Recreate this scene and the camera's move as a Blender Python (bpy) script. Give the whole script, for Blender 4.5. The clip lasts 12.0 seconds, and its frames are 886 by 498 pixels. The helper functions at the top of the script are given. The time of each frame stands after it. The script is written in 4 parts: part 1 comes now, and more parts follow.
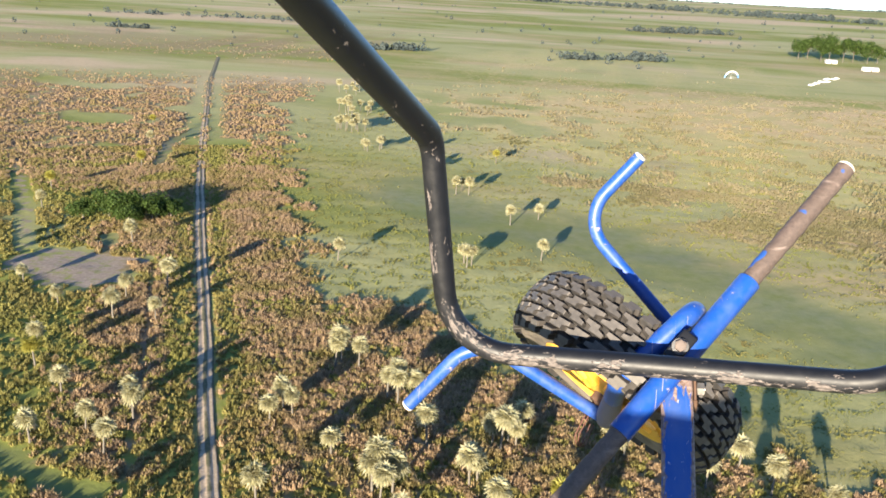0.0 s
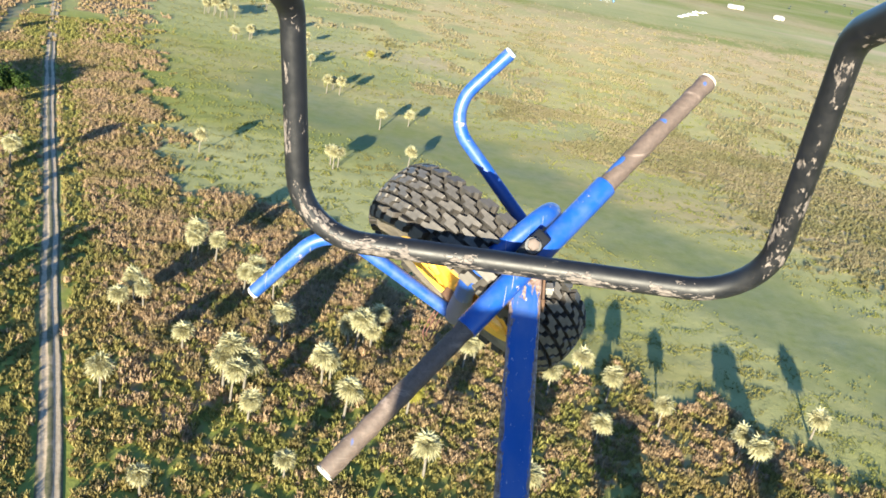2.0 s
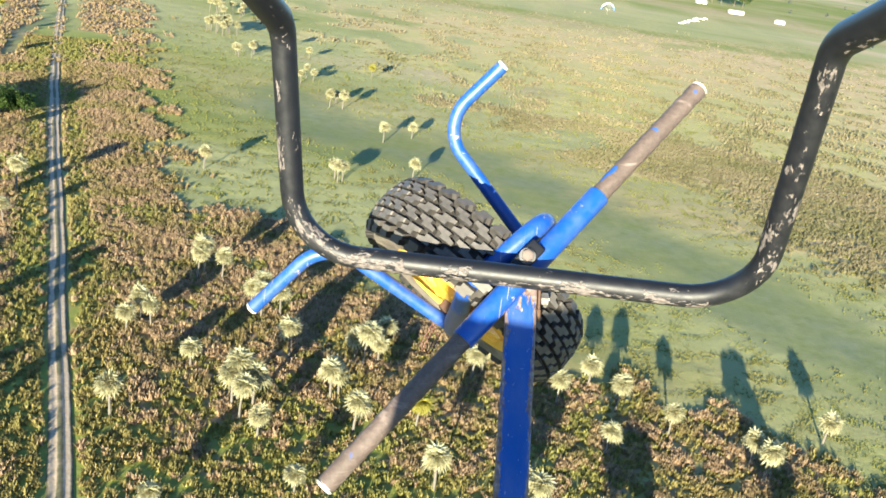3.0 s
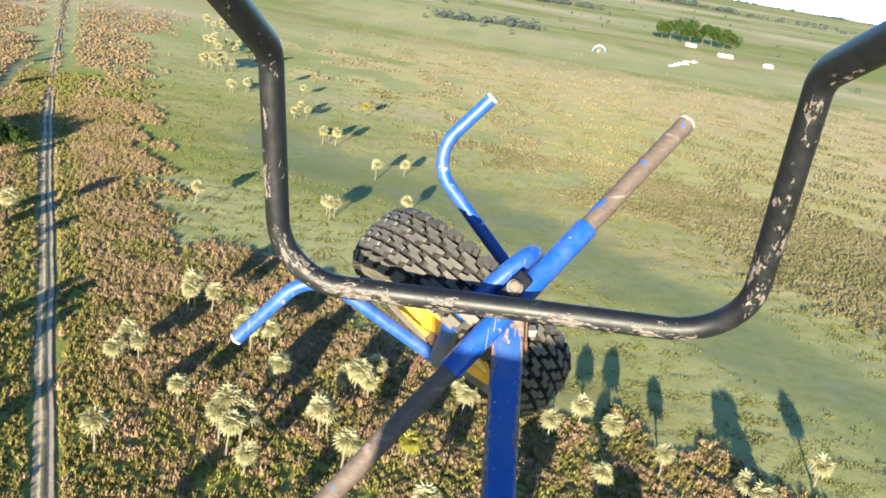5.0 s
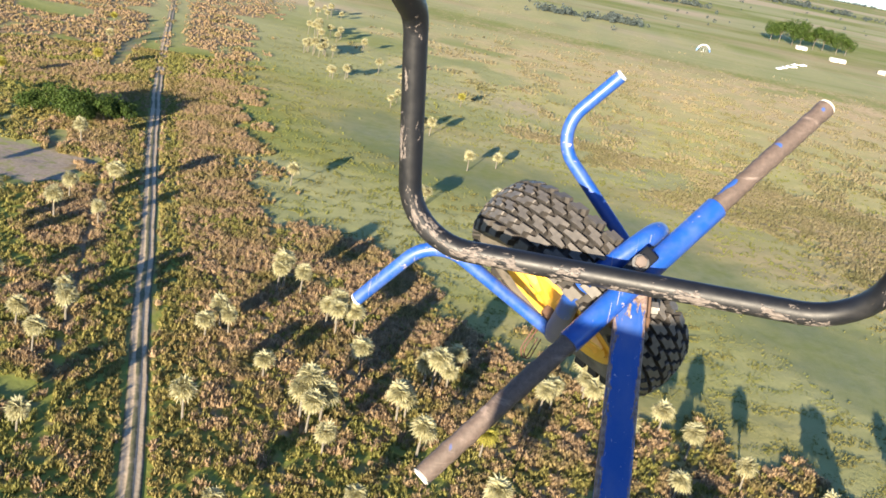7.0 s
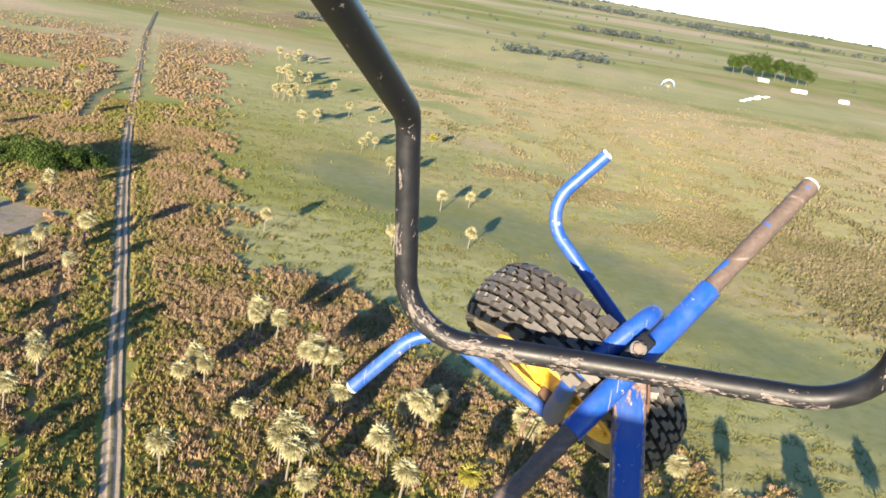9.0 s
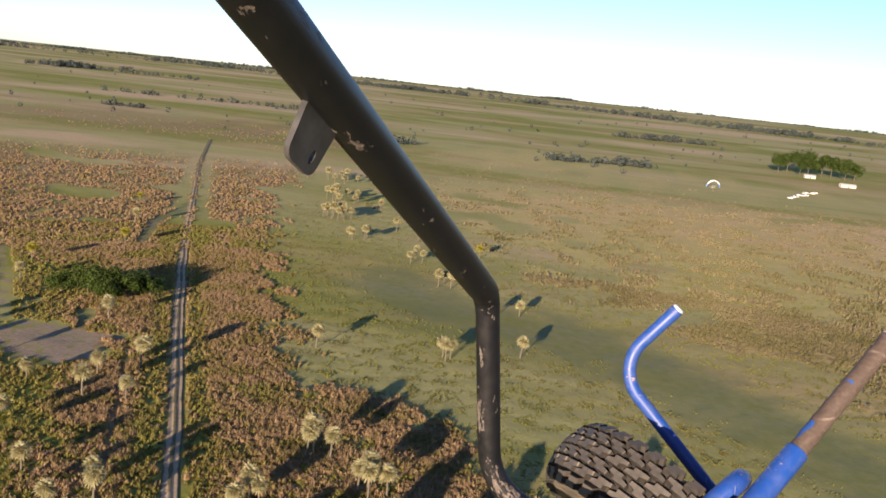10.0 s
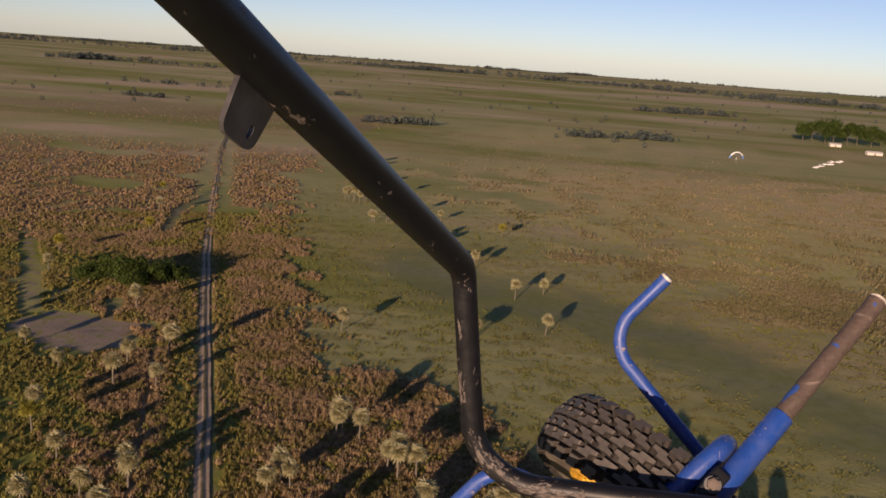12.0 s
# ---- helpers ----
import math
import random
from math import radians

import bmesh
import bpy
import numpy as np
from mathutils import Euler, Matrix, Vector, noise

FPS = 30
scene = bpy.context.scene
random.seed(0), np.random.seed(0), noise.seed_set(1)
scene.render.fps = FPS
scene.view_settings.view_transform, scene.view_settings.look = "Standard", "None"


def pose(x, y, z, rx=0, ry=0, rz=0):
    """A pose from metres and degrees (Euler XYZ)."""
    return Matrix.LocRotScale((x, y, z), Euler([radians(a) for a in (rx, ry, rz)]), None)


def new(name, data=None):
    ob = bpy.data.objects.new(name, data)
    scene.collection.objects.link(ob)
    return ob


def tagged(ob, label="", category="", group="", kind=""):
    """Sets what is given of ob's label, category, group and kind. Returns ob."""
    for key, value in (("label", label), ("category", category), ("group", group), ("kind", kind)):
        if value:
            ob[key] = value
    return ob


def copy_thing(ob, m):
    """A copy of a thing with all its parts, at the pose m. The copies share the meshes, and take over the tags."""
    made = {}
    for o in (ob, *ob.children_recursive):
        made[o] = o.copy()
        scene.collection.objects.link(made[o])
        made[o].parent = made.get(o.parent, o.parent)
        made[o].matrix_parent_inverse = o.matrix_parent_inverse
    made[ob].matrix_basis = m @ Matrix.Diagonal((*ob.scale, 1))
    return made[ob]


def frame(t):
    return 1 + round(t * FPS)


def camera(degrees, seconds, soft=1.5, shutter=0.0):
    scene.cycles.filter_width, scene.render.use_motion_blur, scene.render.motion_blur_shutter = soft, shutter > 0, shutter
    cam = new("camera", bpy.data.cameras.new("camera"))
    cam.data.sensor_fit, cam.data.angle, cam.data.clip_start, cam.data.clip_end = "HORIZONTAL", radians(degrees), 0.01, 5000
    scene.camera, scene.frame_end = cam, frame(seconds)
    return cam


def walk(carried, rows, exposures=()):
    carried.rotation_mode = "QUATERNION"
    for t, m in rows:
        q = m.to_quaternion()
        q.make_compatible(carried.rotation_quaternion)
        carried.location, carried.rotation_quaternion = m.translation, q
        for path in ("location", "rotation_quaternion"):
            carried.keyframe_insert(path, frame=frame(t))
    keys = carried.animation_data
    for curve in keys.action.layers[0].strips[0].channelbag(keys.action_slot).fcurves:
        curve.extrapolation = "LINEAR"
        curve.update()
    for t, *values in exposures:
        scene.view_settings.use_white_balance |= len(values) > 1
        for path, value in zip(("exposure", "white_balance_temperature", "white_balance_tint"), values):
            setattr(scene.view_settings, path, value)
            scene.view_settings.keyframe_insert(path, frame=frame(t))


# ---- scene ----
cam = camera(54.0, 12.0, soft=1.65)
ROWS = [
    (0.0, 0.003, -0.047, 75.041, 72.41, -2.79, 11.62),
    (0.5, -0.017, -0.049, 75.056, 72.33, -4.03, 8.63),
    (1.0, 0.003, -0.032, 75.027, 71.38, -6.68, 7.22),
    (1.5, -0.018, -0.036, 75.017, 69.75, -8.53, 5.59),
    (2.0, 0.015, -0.007, 75.001, 66.91, -9.58, 4.61),
    (2.5, -0.001, -0.004, 75.005, 66.85, -9.29, 4.01),
    (3.0, 0.031, -0.014, 75.009, 67.67, -8.31, 4.50),
    (5.0, 0.039, -0.007, 74.996, 70.21, -9.04, 4.15),
    (5.5, -0.003, -0.025, 74.996, 69.98, -9.99, 5.54),
    (6.0, -0.025, -0.054, 74.981, 70.29, -11.05, 9.49),
    (6.5, -0.006, -0.050, 74.950, 68.93, -10.85, 10.95),
    (8.5, -0.033, -0.005, 74.999, 68.59, -8.35, 9.07),
    (9.0, -0.057, -0.019, 75.024, 71.58, -8.94, 8.58),
    (9.5, -0.137, -0.028, 75.101, 75.37, -8.36, 10.26),
    (10.0, -0.111, -0.030, 75.117, 78.51, -5.93, 11.17),
    (10.5, -0.106, -0.050, 75.113, 79.64, -4.42, 12.10),
    (11.0, -0.066, -0.037, 75.126, 79.15, -4.04, 12.78),
    (11.5, -0.083, -0.056, 75.109, 78.08, -3.88, 13.88),
    (12.0, -0.044, -0.025, 75.115, 77.13, -4.02, 12.29),
]
EXPOSURES = [(0, 2.27, 6150, 11), (3, 2.56, 5900, 1), (5.5, 2.38, 6200, 2), (6.5, 2.3, 6300, 9), (9, 2.35, 6400, 12), (9.5, 2.15, 6550, 12), (10, 1.45, 7100, 22), (10.5, 0.95, 7700, 34), (12, 0.5, 7700, 34)]
walk(cam, [(r[0], pose(*r[1:])) for r in ROWS], EXPOSURES)

# ---------------------------------------------------------------- light
SUN_ELEV, SHADOW_AZ = 9.5, 8.0        # degrees; shadows fall towards SHADOW_AZ to the right of +y
world = bpy.data.worlds.new("sky")
scene.world = world
world.use_nodes = True
wn = world.node_tree
sky = wn.nodes.new("ShaderNodeTexSky")
sky.sky_type = "NISHITA"
sky.sun_disc = False
sky.sun_elevation = radians(SUN_ELEV)
sky.sun_rotation = radians(SHADOW_AZ + 180)
sky.dust_density = 0.15
sky.air_density = 0.6
sky.ozone_density = 2.6
sky.altitude = 100
wn.nodes["Background"].inputs["Strength"].default_value = 0.084
wn.links.new(sky.outputs[0], wn.nodes["Background"].inputs["Color"])
sun = new("sun", bpy.data.lights.new("sun", "SUN"))
sun.data.energy, sun.data.angle, sun.data.color = 5.0, radians(0.5), (1.0, 0.83, 0.59)
to_sun = Vector((-math.sin(radians(SHADOW_AZ)) * math.cos(radians(SUN_ELEV)),
                 -math.cos(radians(SHADOW_AZ)) * math.cos(radians(SUN_ELEV)), math.sin(radians(SUN_ELEV))))
sun.matrix_basis = Matrix.Translation((0, 0, 200)) @ to_sun.to_track_quat("Z", "Y").to_matrix().to_4x4()


# ---------------------------------------------------------------- materials
class Shade:
    """A small wrapper round one node material."""

    def __init__(self, name, rough=0.6, metal=0.0):
        self.m = bpy.data.materials.new(name)
        self.m.use_nodes = True
        self.t = self.m.node_tree
        self.b = self.t.nodes["Principled BSDF"]
        self.set("Roughness", rough)
        self.set("Metallic", metal)

    def set(self, key, value):
        if hasattr(value, "is_output"):
            self.t.links.new(value, self.b.inputs[key])
        elif isinstance(value, tuple):
            self.b.inputs[key].default_value = (*value, 1)
        else:
            self.b.inputs[key].default_value = value
        return self

    def add(self, kind, **inputs):
        n = self.t.nodes.new(kind)
        for k, v in inputs.items():
            k = k.replace("_", " ")
            if hasattr(v, "is_output"):
                self.t.links.new(v, n.inputs[k])
            else:
                n.inputs[k].default_value = v
        return n

    def coords(self, scale=(1, 1, 1)):
        c = self.add("ShaderNodeTexCoord").outputs["Object"]
        m = self.add("ShaderNodeMapping", Vector=c)
        m.inputs["Scale"].default_value = scale
        return m.outputs[0]

    def noise(self, scale, detail=4.0, rough=0.55, vector=None, distort=0.0):
        n = self.add("ShaderNodeTexNoise", Scale=scale, Detail=detail, Roughness=rough, Distortion=distort)
        self.t.links.new(vector or self.coords(), n.inputs["Vector"])
        return n.outputs["Fac"]

    def ramp(self, fac, low, high, a=0.0, b=1.0):
        n = self.add("ShaderNodeMapRange", Value=fac)
        for k, v in zip(("From Min", "From Max", "To Min", "To Max"), (low, high, a, b)):
            n.inputs[k].default_value = v
        return n.outputs[0]

    def mix(self, fac, a, b):
        n = self.t.nodes.new("ShaderNodeMix")
        n.data_type = "RGBA"
        for sock, v in ((n.inputs[0], fac), (n.inputs[6], a), (n.inputs[7], b)):
            if hasattr(v, "is_output"):
                self.t.links.new(v, sock)
            else:
                sock.default_value = (*v, 1) if isinstance(v, tuple) else v
        return n.outputs[2]

    def math(self, op, a, b=0.0):
        n = self.t.nodes.new("ShaderNodeMath")
        n.operation = op
        for sock, v in zip(n.inputs, (a, b)):
            if hasattr(v, "is_output"):
                self.t.links.new(v, sock)
            else:
                sock.default_value = v
        return n.outputs[0]

    def bump(self, height, distance=0.002, strength=0.5):
        n = self.add("ShaderNodeBump", Strength=strength, Distance=distance, Height=height)
        self.set("Normal", n.outputs[0])
        return self


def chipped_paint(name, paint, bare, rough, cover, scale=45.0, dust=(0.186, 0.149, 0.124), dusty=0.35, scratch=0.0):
    s = Shade(name, rough)
    fine = s.noise(scale, 6, 0.65, s.coords((0.55, 1, 1)), 0.6)
    patch = s.noise(scale * 0.075, 3, 0.5)
    worn = s.ramp(s.math("ADD", s.math("MULTIPLY", fine, 0.78), s.math("MULTIPLY", patch, 0.6)), cover, cover + 0.02)
    if scratch:
        lines = s.noise(scale * 0.35, 2, 0.5, s.coords((5, 0.35, 0.35)), 0.9)
        worn = s.math("MAXIMUM", worn, s.ramp(lines, 0.72 - scratch, 0.75 - scratch, 0, 0.75))
    film = s.ramp(s.noise(scale * 0.35, 5, 0.65), 0.42, 0.78, 0, dusty)
    tone = s.mix(s.noise(9, 3), tuple(c * 0.8 for c in paint), tuple(min(1, c * 1.2) for c in paint))
    s.set("Base Color", s.mix(worn, s.mix(film, tone, dust), bare))
    s.set("Roughness", s.math("ADD", s.math("MULTIPLY", worn, 0.3), s.math("ADD", s.math("MULTIPLY", film, 0.6), rough)))
    s.bump(s.math("SUBTRACT", s.math("MULTIPLY", fine, 0.1), worn), 0.0006, 0.5)
    return s.m


def plain(name, colour, rough, metal=0.0, scale=40.0, spread=0.35):
    s = Shade(name, rough, metal)
    v = s.noise(scale, 5)
    s.set("Base Color", s.mix(s.ramp(v, 0.3, 0.7), tuple(c * (1 - spread) for c in colour), tuple(min(1, c * (1 + spread)) for c in colour)))
    s.set("Roughness", s.ramp(s.noise(scale * 2.3, 3), 0.3, 0.7, rough * 0.8, min(1, rough * 1.2)))
    s.bump(v, 0.0006, 0.3)
    return s.m



def bar_material():
    """Black paint, rubbed through in long ragged chips where boots have worn it."""
    s = Shade("black_paint", 0.24)
    at = s.add("ShaderNodeAttribute")
    at.attribute_name = "wear"
    rub, along, around = s.add("ShaderNodeSeparateColor", Color=at.outputs["Color"]).outputs
    strip = s.add("ShaderNodeCombineXYZ", X=along, Y=around).outputs[0]
    m = s.add("ShaderNodeMapping", Vector=strip)
    m.inputs["Scale"].default_value = (0.42, 1, 1)
    fine, long_patch = s.noise(150, 6, 0.62, m.outputs[0], 0.5), s.noise(34, 3, 0.5, m.outputs[0], 0.3)
    amount = s.math("ADD", s.math("ADD", s.math("MULTIPLY", fine, 0.62), s.math("MULTIPLY", long_patch, 0.62)), s.math("MULTIPLY", rub, 0.17))
    worn = s.ramp(amount, 0.760, 0.785, 0, 0.9)
    film = s.math("MULTIPLY", s.ramp(s.noise(60, 6, 0.7), 0.38, 0.72), s.ramp(rub, 0, 1, 0.03, 0.34))
    tone = s.mix(s.noise(9, 3), (0.0035, 0.0042, 0.0065), (0.0060, 0.0070, 0.0100))
    bare = s.mix(s.ramp(s.noise(210, 4, 0.6, m.outputs[0]), 0.35, 0.62), (0.050, 0.043, 0.040), (0.160, 0.138, 0.128))
    s.set("Base Color", s.mix(worn, s.mix(film, tone, (0.058, 0.054, 0.054)), bare))
    s.set("Roughness", s.math("ADD", s.math("MULTIPLY", worn, 0.32), s.math("ADD", s.math("MULTIPLY", film, 0.6), 0.44)))
    s.set("Specular IOR Level", 0.32)
    s.bump(s.math("SUBTRACT", s.math("MULTIPLY", fine, 0.1), worn), 0.0006, 0.5)
    return s.m


BLACK = bar_material()
BLUE = chipped_paint("blue_paint", (0.0070, 0.050, 0.250), (0.260, 0.215, 0.210), 0.43, 0.855, scale=120.0, dust=(0.150, 0.170, 0.260), dusty=0.26, scratch=0.02)


def beam_material():
    """Blue paint, rubbed to brown steel along the edges, with long pale scratches."""
    s = Shade("worn_beam_paint", 0.34)
    at = s.add("ShaderNodeAttribute")
    at.attribute_name = "wear"
    rub, along, around = s.add("ShaderNodeSeparateColor", Color=at.outputs["Color"]).outputs
    strip = s.add("ShaderNodeCombineXYZ", X=along, Y=around).outputs[0]
    m = s.add("ShaderNodeMapping", Vector=strip)
    m.inputs["Scale"].default_value = (0.3, 1, 1)
    fine, patch, hair = s.noise(190, 6, 0.65, m.outputs[0], 0.4), s.noise(30, 3, 0.5, m.outputs[0]), s.noise(260, 2, 0.5, m.outputs[0], 1.2)
    worn = s.ramp(s.math("ADD", s.math("ADD", s.math("MULTIPLY", fine, 0.6), s.math("MULTIPLY", patch, 0.6)), s.math("MULTIPLY", rub, 0.28)), 0.78, 0.81)
    lines = s.ramp(s.math("ADD", hair, s.math("MULTIPLY", rub, 0.05)), 0.70, 0.74, 0, 0.8)
    film = s.ramp(s.noise(40, 5, 0.65, m.outputs[0]), 0.40, 0.72, 0, 0.3)
    paint = s.mix(film, s.mix(s.noise(9, 3), (0.0070, 0.045, 0.205), (0.0095, 0.060, 0.265)), (0.120, 0.145, 0.260))
    bare = s.mix(s.ramp(s.noise(120, 4, 0.6), 0.35, 0.65), (0.075, 0.046, 0.036), (0.210, 0.155, 0.135))
    s.set("Base Color", s.mix(lines, s.mix(worn, paint, bare), (0.380, 0.360, 0.370)))
    s.set("Roughness", s.math("ADD", s.math("MULTIPLY", worn, 0.3), s.math("ADD", s.math("MULTIPLY", film, 0.5), 0.3)))
    s.bump(s.math("SUBTRACT", s.math("MULTIPLY", fine, 0.1), worn), 0.0005, 0.5)
    return s.m


BLUE_BEAM = beam_material()
BLUE_WORN = chipped_paint("worn_blue_paint", (0.0080, 0.050, 0.250), (0.270, 0.230, 0.250), 0.30, 0.838, scale=120.0, dust=(0.130, 0.150, 0.285), dusty=0.20, scratch=0.02)
GREY_STEEL = plain("dull_zinc", (0.260, 0.248, 0.236), 0.42, 0.8)
RUST = plain("rusty_steel", (0.124, 0.074, 0.050), 0.75, 0.2)
BOLT = plain("pale_worn_bolt", (0.090, 0.068, 0.058), 0.6, 0.2)
WHITE_CAP = plain("white_plastic", (0.465, 0.453, 0.422), 0.5)
RED_WIRE = plain("red_brown_cable", (0.075, 0.026, 0.018), 0.6)
CLAMP = chipped_paint("scuffed_primer", (0.10, 0.10, 0.17), (0.30, 0.25, 0.24), 0.5, 0.78, scale=120.0, dust=(0.24, 0.22, 0.24), dusty=0.6)
LUG_STEEL = plain("scuffed_dark_steel", (0.062, 0.062, 0.065), 0.5, 0.3)


def grip_material():
    """Brown tape with rubbed pale streaks, and a few blue spots where it has gone."""
    s = Shade("worn_grip_tape", 0.7)
    grime, patch = s.noise(150, 6, 0.7), s.noise(14, 4, 0.6)
    streaks = s.noise(60, 4, 0.6, s.coords((0.25, 0.25, 1)), 0.8)
    spots = s.ramp(s.noise(15, 2, 0.4), 0.635, 0.645)
    base = s.mix(s.ramp(grime, 0.3, 0.7), (0.048, 0.035, 0.030), (0.098, 0.072, 0.061))
    base = s.mix(s.ramp(streaks, 0.56, 0.70, 0, 0.7), base, (0.220, 0.175, 0.155))
    base = s.mix(s.ramp(patch, 0.52, 0.66, 0, 0.7), base, (0.052, 0.038, 0.031))
    s.set("Base Color", s.mix(spots, base, (0.012, 0.062, 0.260)))
    s.bump(grime, 0.0008, 0.5)
    return s.m


def rubber_material():
    s = Shade("tyre_rubber", 0.62)
    d = s.noise(28, 6, 0.65)
    info = s.add("ShaderNodeObjectInfo")
    base = s.mix(s.ramp(d, 0.35, 0.7), (0.028, 0.027, 0.027), (0.110, 0.098, 0.087))
    s.set("Base Color", s.mix(s.math("MULTIPLY", info.outputs["Random"], 0.30), base, (0.108, 0.096, 0.085)))
    s.bump(s.noise(160, 4), 0.0006, 0.5)
    return s.m


# The same rubber, darkened to deepen the shade between the tread blocks.
def groove_shade_material():
    s = Shade("shaded_tyre_grooves", 0.8)
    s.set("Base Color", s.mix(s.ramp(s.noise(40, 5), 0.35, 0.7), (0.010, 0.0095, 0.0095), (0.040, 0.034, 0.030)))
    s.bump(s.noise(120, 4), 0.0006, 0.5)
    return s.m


def rim_material():
    s = Shade("yellow_enamel", 0.35)
    g = s.noise(22, 5, 0.6)
    s.set("Base Color", s.mix(s.ramp(g, 0.55, 0.72), (0.620, 0.340, 0.040), (0.330, 0.200, 0.070)))
    s.bump(g, 0.0008, 0.3)
    return s.m


def sidewall_material():
    s = Shade("dusty_sidewall", 0.8)
    s.set("Base Color", s.mix(s.ramp(s.noise(30, 6, 0.65), 0.32, 0.68), (0.055, 0.048, 0.042), (0.160, 0.137, 0.114)))
    s.bump(s.noise(150, 4), 0.0006, 0.4)
    return s.m


GRIP, RUBBER, GROOVE_SHADE, YELLOW, SIDEWALL = grip_material(), rubber_material(), groove_shade_material(), rim_material(), sidewall_material()


def island_material(name, dark, light, rough=0.85, patch=0.03, second=None, thin=0.45):
    """Foliage: every blade or leaf takes its own tone; broad patches shift the hue."""
    s = Shade(name, rough)
    geo = s.add("ShaderNodeNewGeometry")
    tone = s.mix(geo.outputs["Random Per Island"], dark, light)
    if second:
        place = s.add("ShaderNodeTexNoise", Scale=patch, Detail=3.0)
        s.t.links.new(geo.outputs["Position"], place.inputs["Vector"])
        tone = s.mix(s.ramp(place.outputs["Fac"], 0.44, 0.66), tone, s.mix(geo.outputs["Random Per Island"], tuple(c * 0.6 for c in second), second))
    s.set("Base Color", tone)
    s.set("Specular IOR Level", 0.15)
    through_light = s.add("ShaderNodeBsdfTranslucent", Color=tone)
    both = s.add("ShaderNodeMixShader", Fac=thin)
    s.t.links.new(s.b.outputs[0], both.inputs[1])
    s.t.links.new(through_light.outputs[0], both.inputs[2])
    s.t.links.new(both.outputs[0], s.t.nodes["Material Output"].inputs["Surface"])
    return s.m


TUFT_BROWN = island_material("dry_brown_tussock", (0.290, 0.207, 0.122), (0.400, 0.288, 0.176), second=(0.290, 0.240, 0.095), patch=0.10)
TUFT_STRAW = island_material("pale_reed", (0.195, 0.168, 0.096), (0.290, 0.248, 0.148), second=(0.215, 0.205, 0.092))
TUFT_GREEN = island_material("green_shrub", (0.170, 0.168, 0.0450), (0.310, 0.290, 0.092), second=(0.320, 0.255, 0.100))
MARSH_TUFT = island_material("marsh_grass", (0.165, 0.176, 0.044), (0.255, 0.258, 0.074), second=(0.255, 0.225, 0.082))
PALM_LEAF = island_material("palm_fan", (0.295, 0.285, 0.160), (0.550, 0.515, 0.325), rough=0.55, thin=0.55)
PALM_YELLOW = island_material("yellowish_palm_fan", (0.240, 0.230, 0.040), (0.470, 0.430, 0.110), rough=0.5, thin=0.55)
PALM_BARK = plain("palm_bark", (0.100, 0.090, 0.072), 0.9, scale=6)
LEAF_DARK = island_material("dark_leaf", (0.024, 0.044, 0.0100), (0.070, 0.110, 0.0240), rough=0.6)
# leaf colour shifted to blue-grey, with the haze of distance mixed in
WOOD_HAZED = island_material("haze_tinted_woodland", (0.050, 0.066, 0.066), (0.090, 0.112, 0.106))
BARK = plain("grey_bark", (0.099, 0.081, 0.063), 0.9, scale=5)


# ---------------------------------------------------------------- plan of the land
# All in metres, seen from above; the camera hangs 75 m over (0, 0).
ROAD = [(-34, 64), (-47, 92), (-54, 105), (-67, 131), (-84, 165), (-112, 219), (-141, 277), (-186, 371), (-265, 540), (-330, 690)]
PATH = [(-58, 86), (-67, 104), (-80, 131), (-97, 164), (-112, 193)]
TRACK = [(-150, 194), (-160, 208), (-176, 230), (-222, 288), (-260, 350)]
SHORE = [(-270, 1300), (-222, 700), (-172, 445), (-134, 348), (-109, 276), (-82, 222), (-69, 190), (-60, 182), (-47, 187), (-26, 172), (-10, 157),
         (6, 146), (22, 141), (45, 131), (65, 117), (85, 98), (120, 66), (260, -60)]
LAKE = [(-96, 300), (-85, 262), (-45, 236), (-5, 226), (18, 206), (42, 178), (58, 158), (80, 128), (130, 84), (190, 112), (135, 152), (98, 195), (76, 222),
        (48, 252), (15, 286), (-40, 304), (-70, 345)]
REED = [(-300, 1150), (-184, 727), (-102, 519), (-40, 402), (-2, 334), (24, 308), (52, 281), (76, 259), (91, 224), (108, 202), (190, 130), (300, 40)]
DITCHES = [([(-136, 212), (-124, 190), (-120, 172)], 2.0), ([(-96, 108), (-84, 102), (-70, 98)], 2.6), ([(-170, 300), (-186, 340), (-196, 400)], 2.4)]
POND = (-130, 186, 21, 14)


def seg_distance(px, py, line):
    """Distance of each place to a polyline, and the signed side of its nearest segment."""
    best = np.full(px.shape, 1e9)
    side = np.zeros(px.shape)
    for (ax, ay), (bx, by) in zip(line[:-1], line[1:]):
        dx, dy = bx - ax, by - ay
        k = np.clip(((px - ax) * dx + (py - ay) * dy) / (dx * dx + dy * dy), 0, 1)
        d = np.hypot(px - ax - k * dx, py - ay - k * dy)
        near = d < best
        side = np.where(near, np.sign(dx * (py - ay) - dy * (px - ax)), side)
        best = np.minimum(best, d)
    return best, side


def inside(px, py, loop):
    odd = np.zeros(px.shape, bool)
    for (ax, ay), (bx, by) in zip(loop, loop[1:] + loop[:1]):
        cross = ((ay > py) != (by > py)) & (px < (bx - ax) * (py - ay) / ((by - ay) or 1e-9) + ax)
        odd ^= cross
    return odd


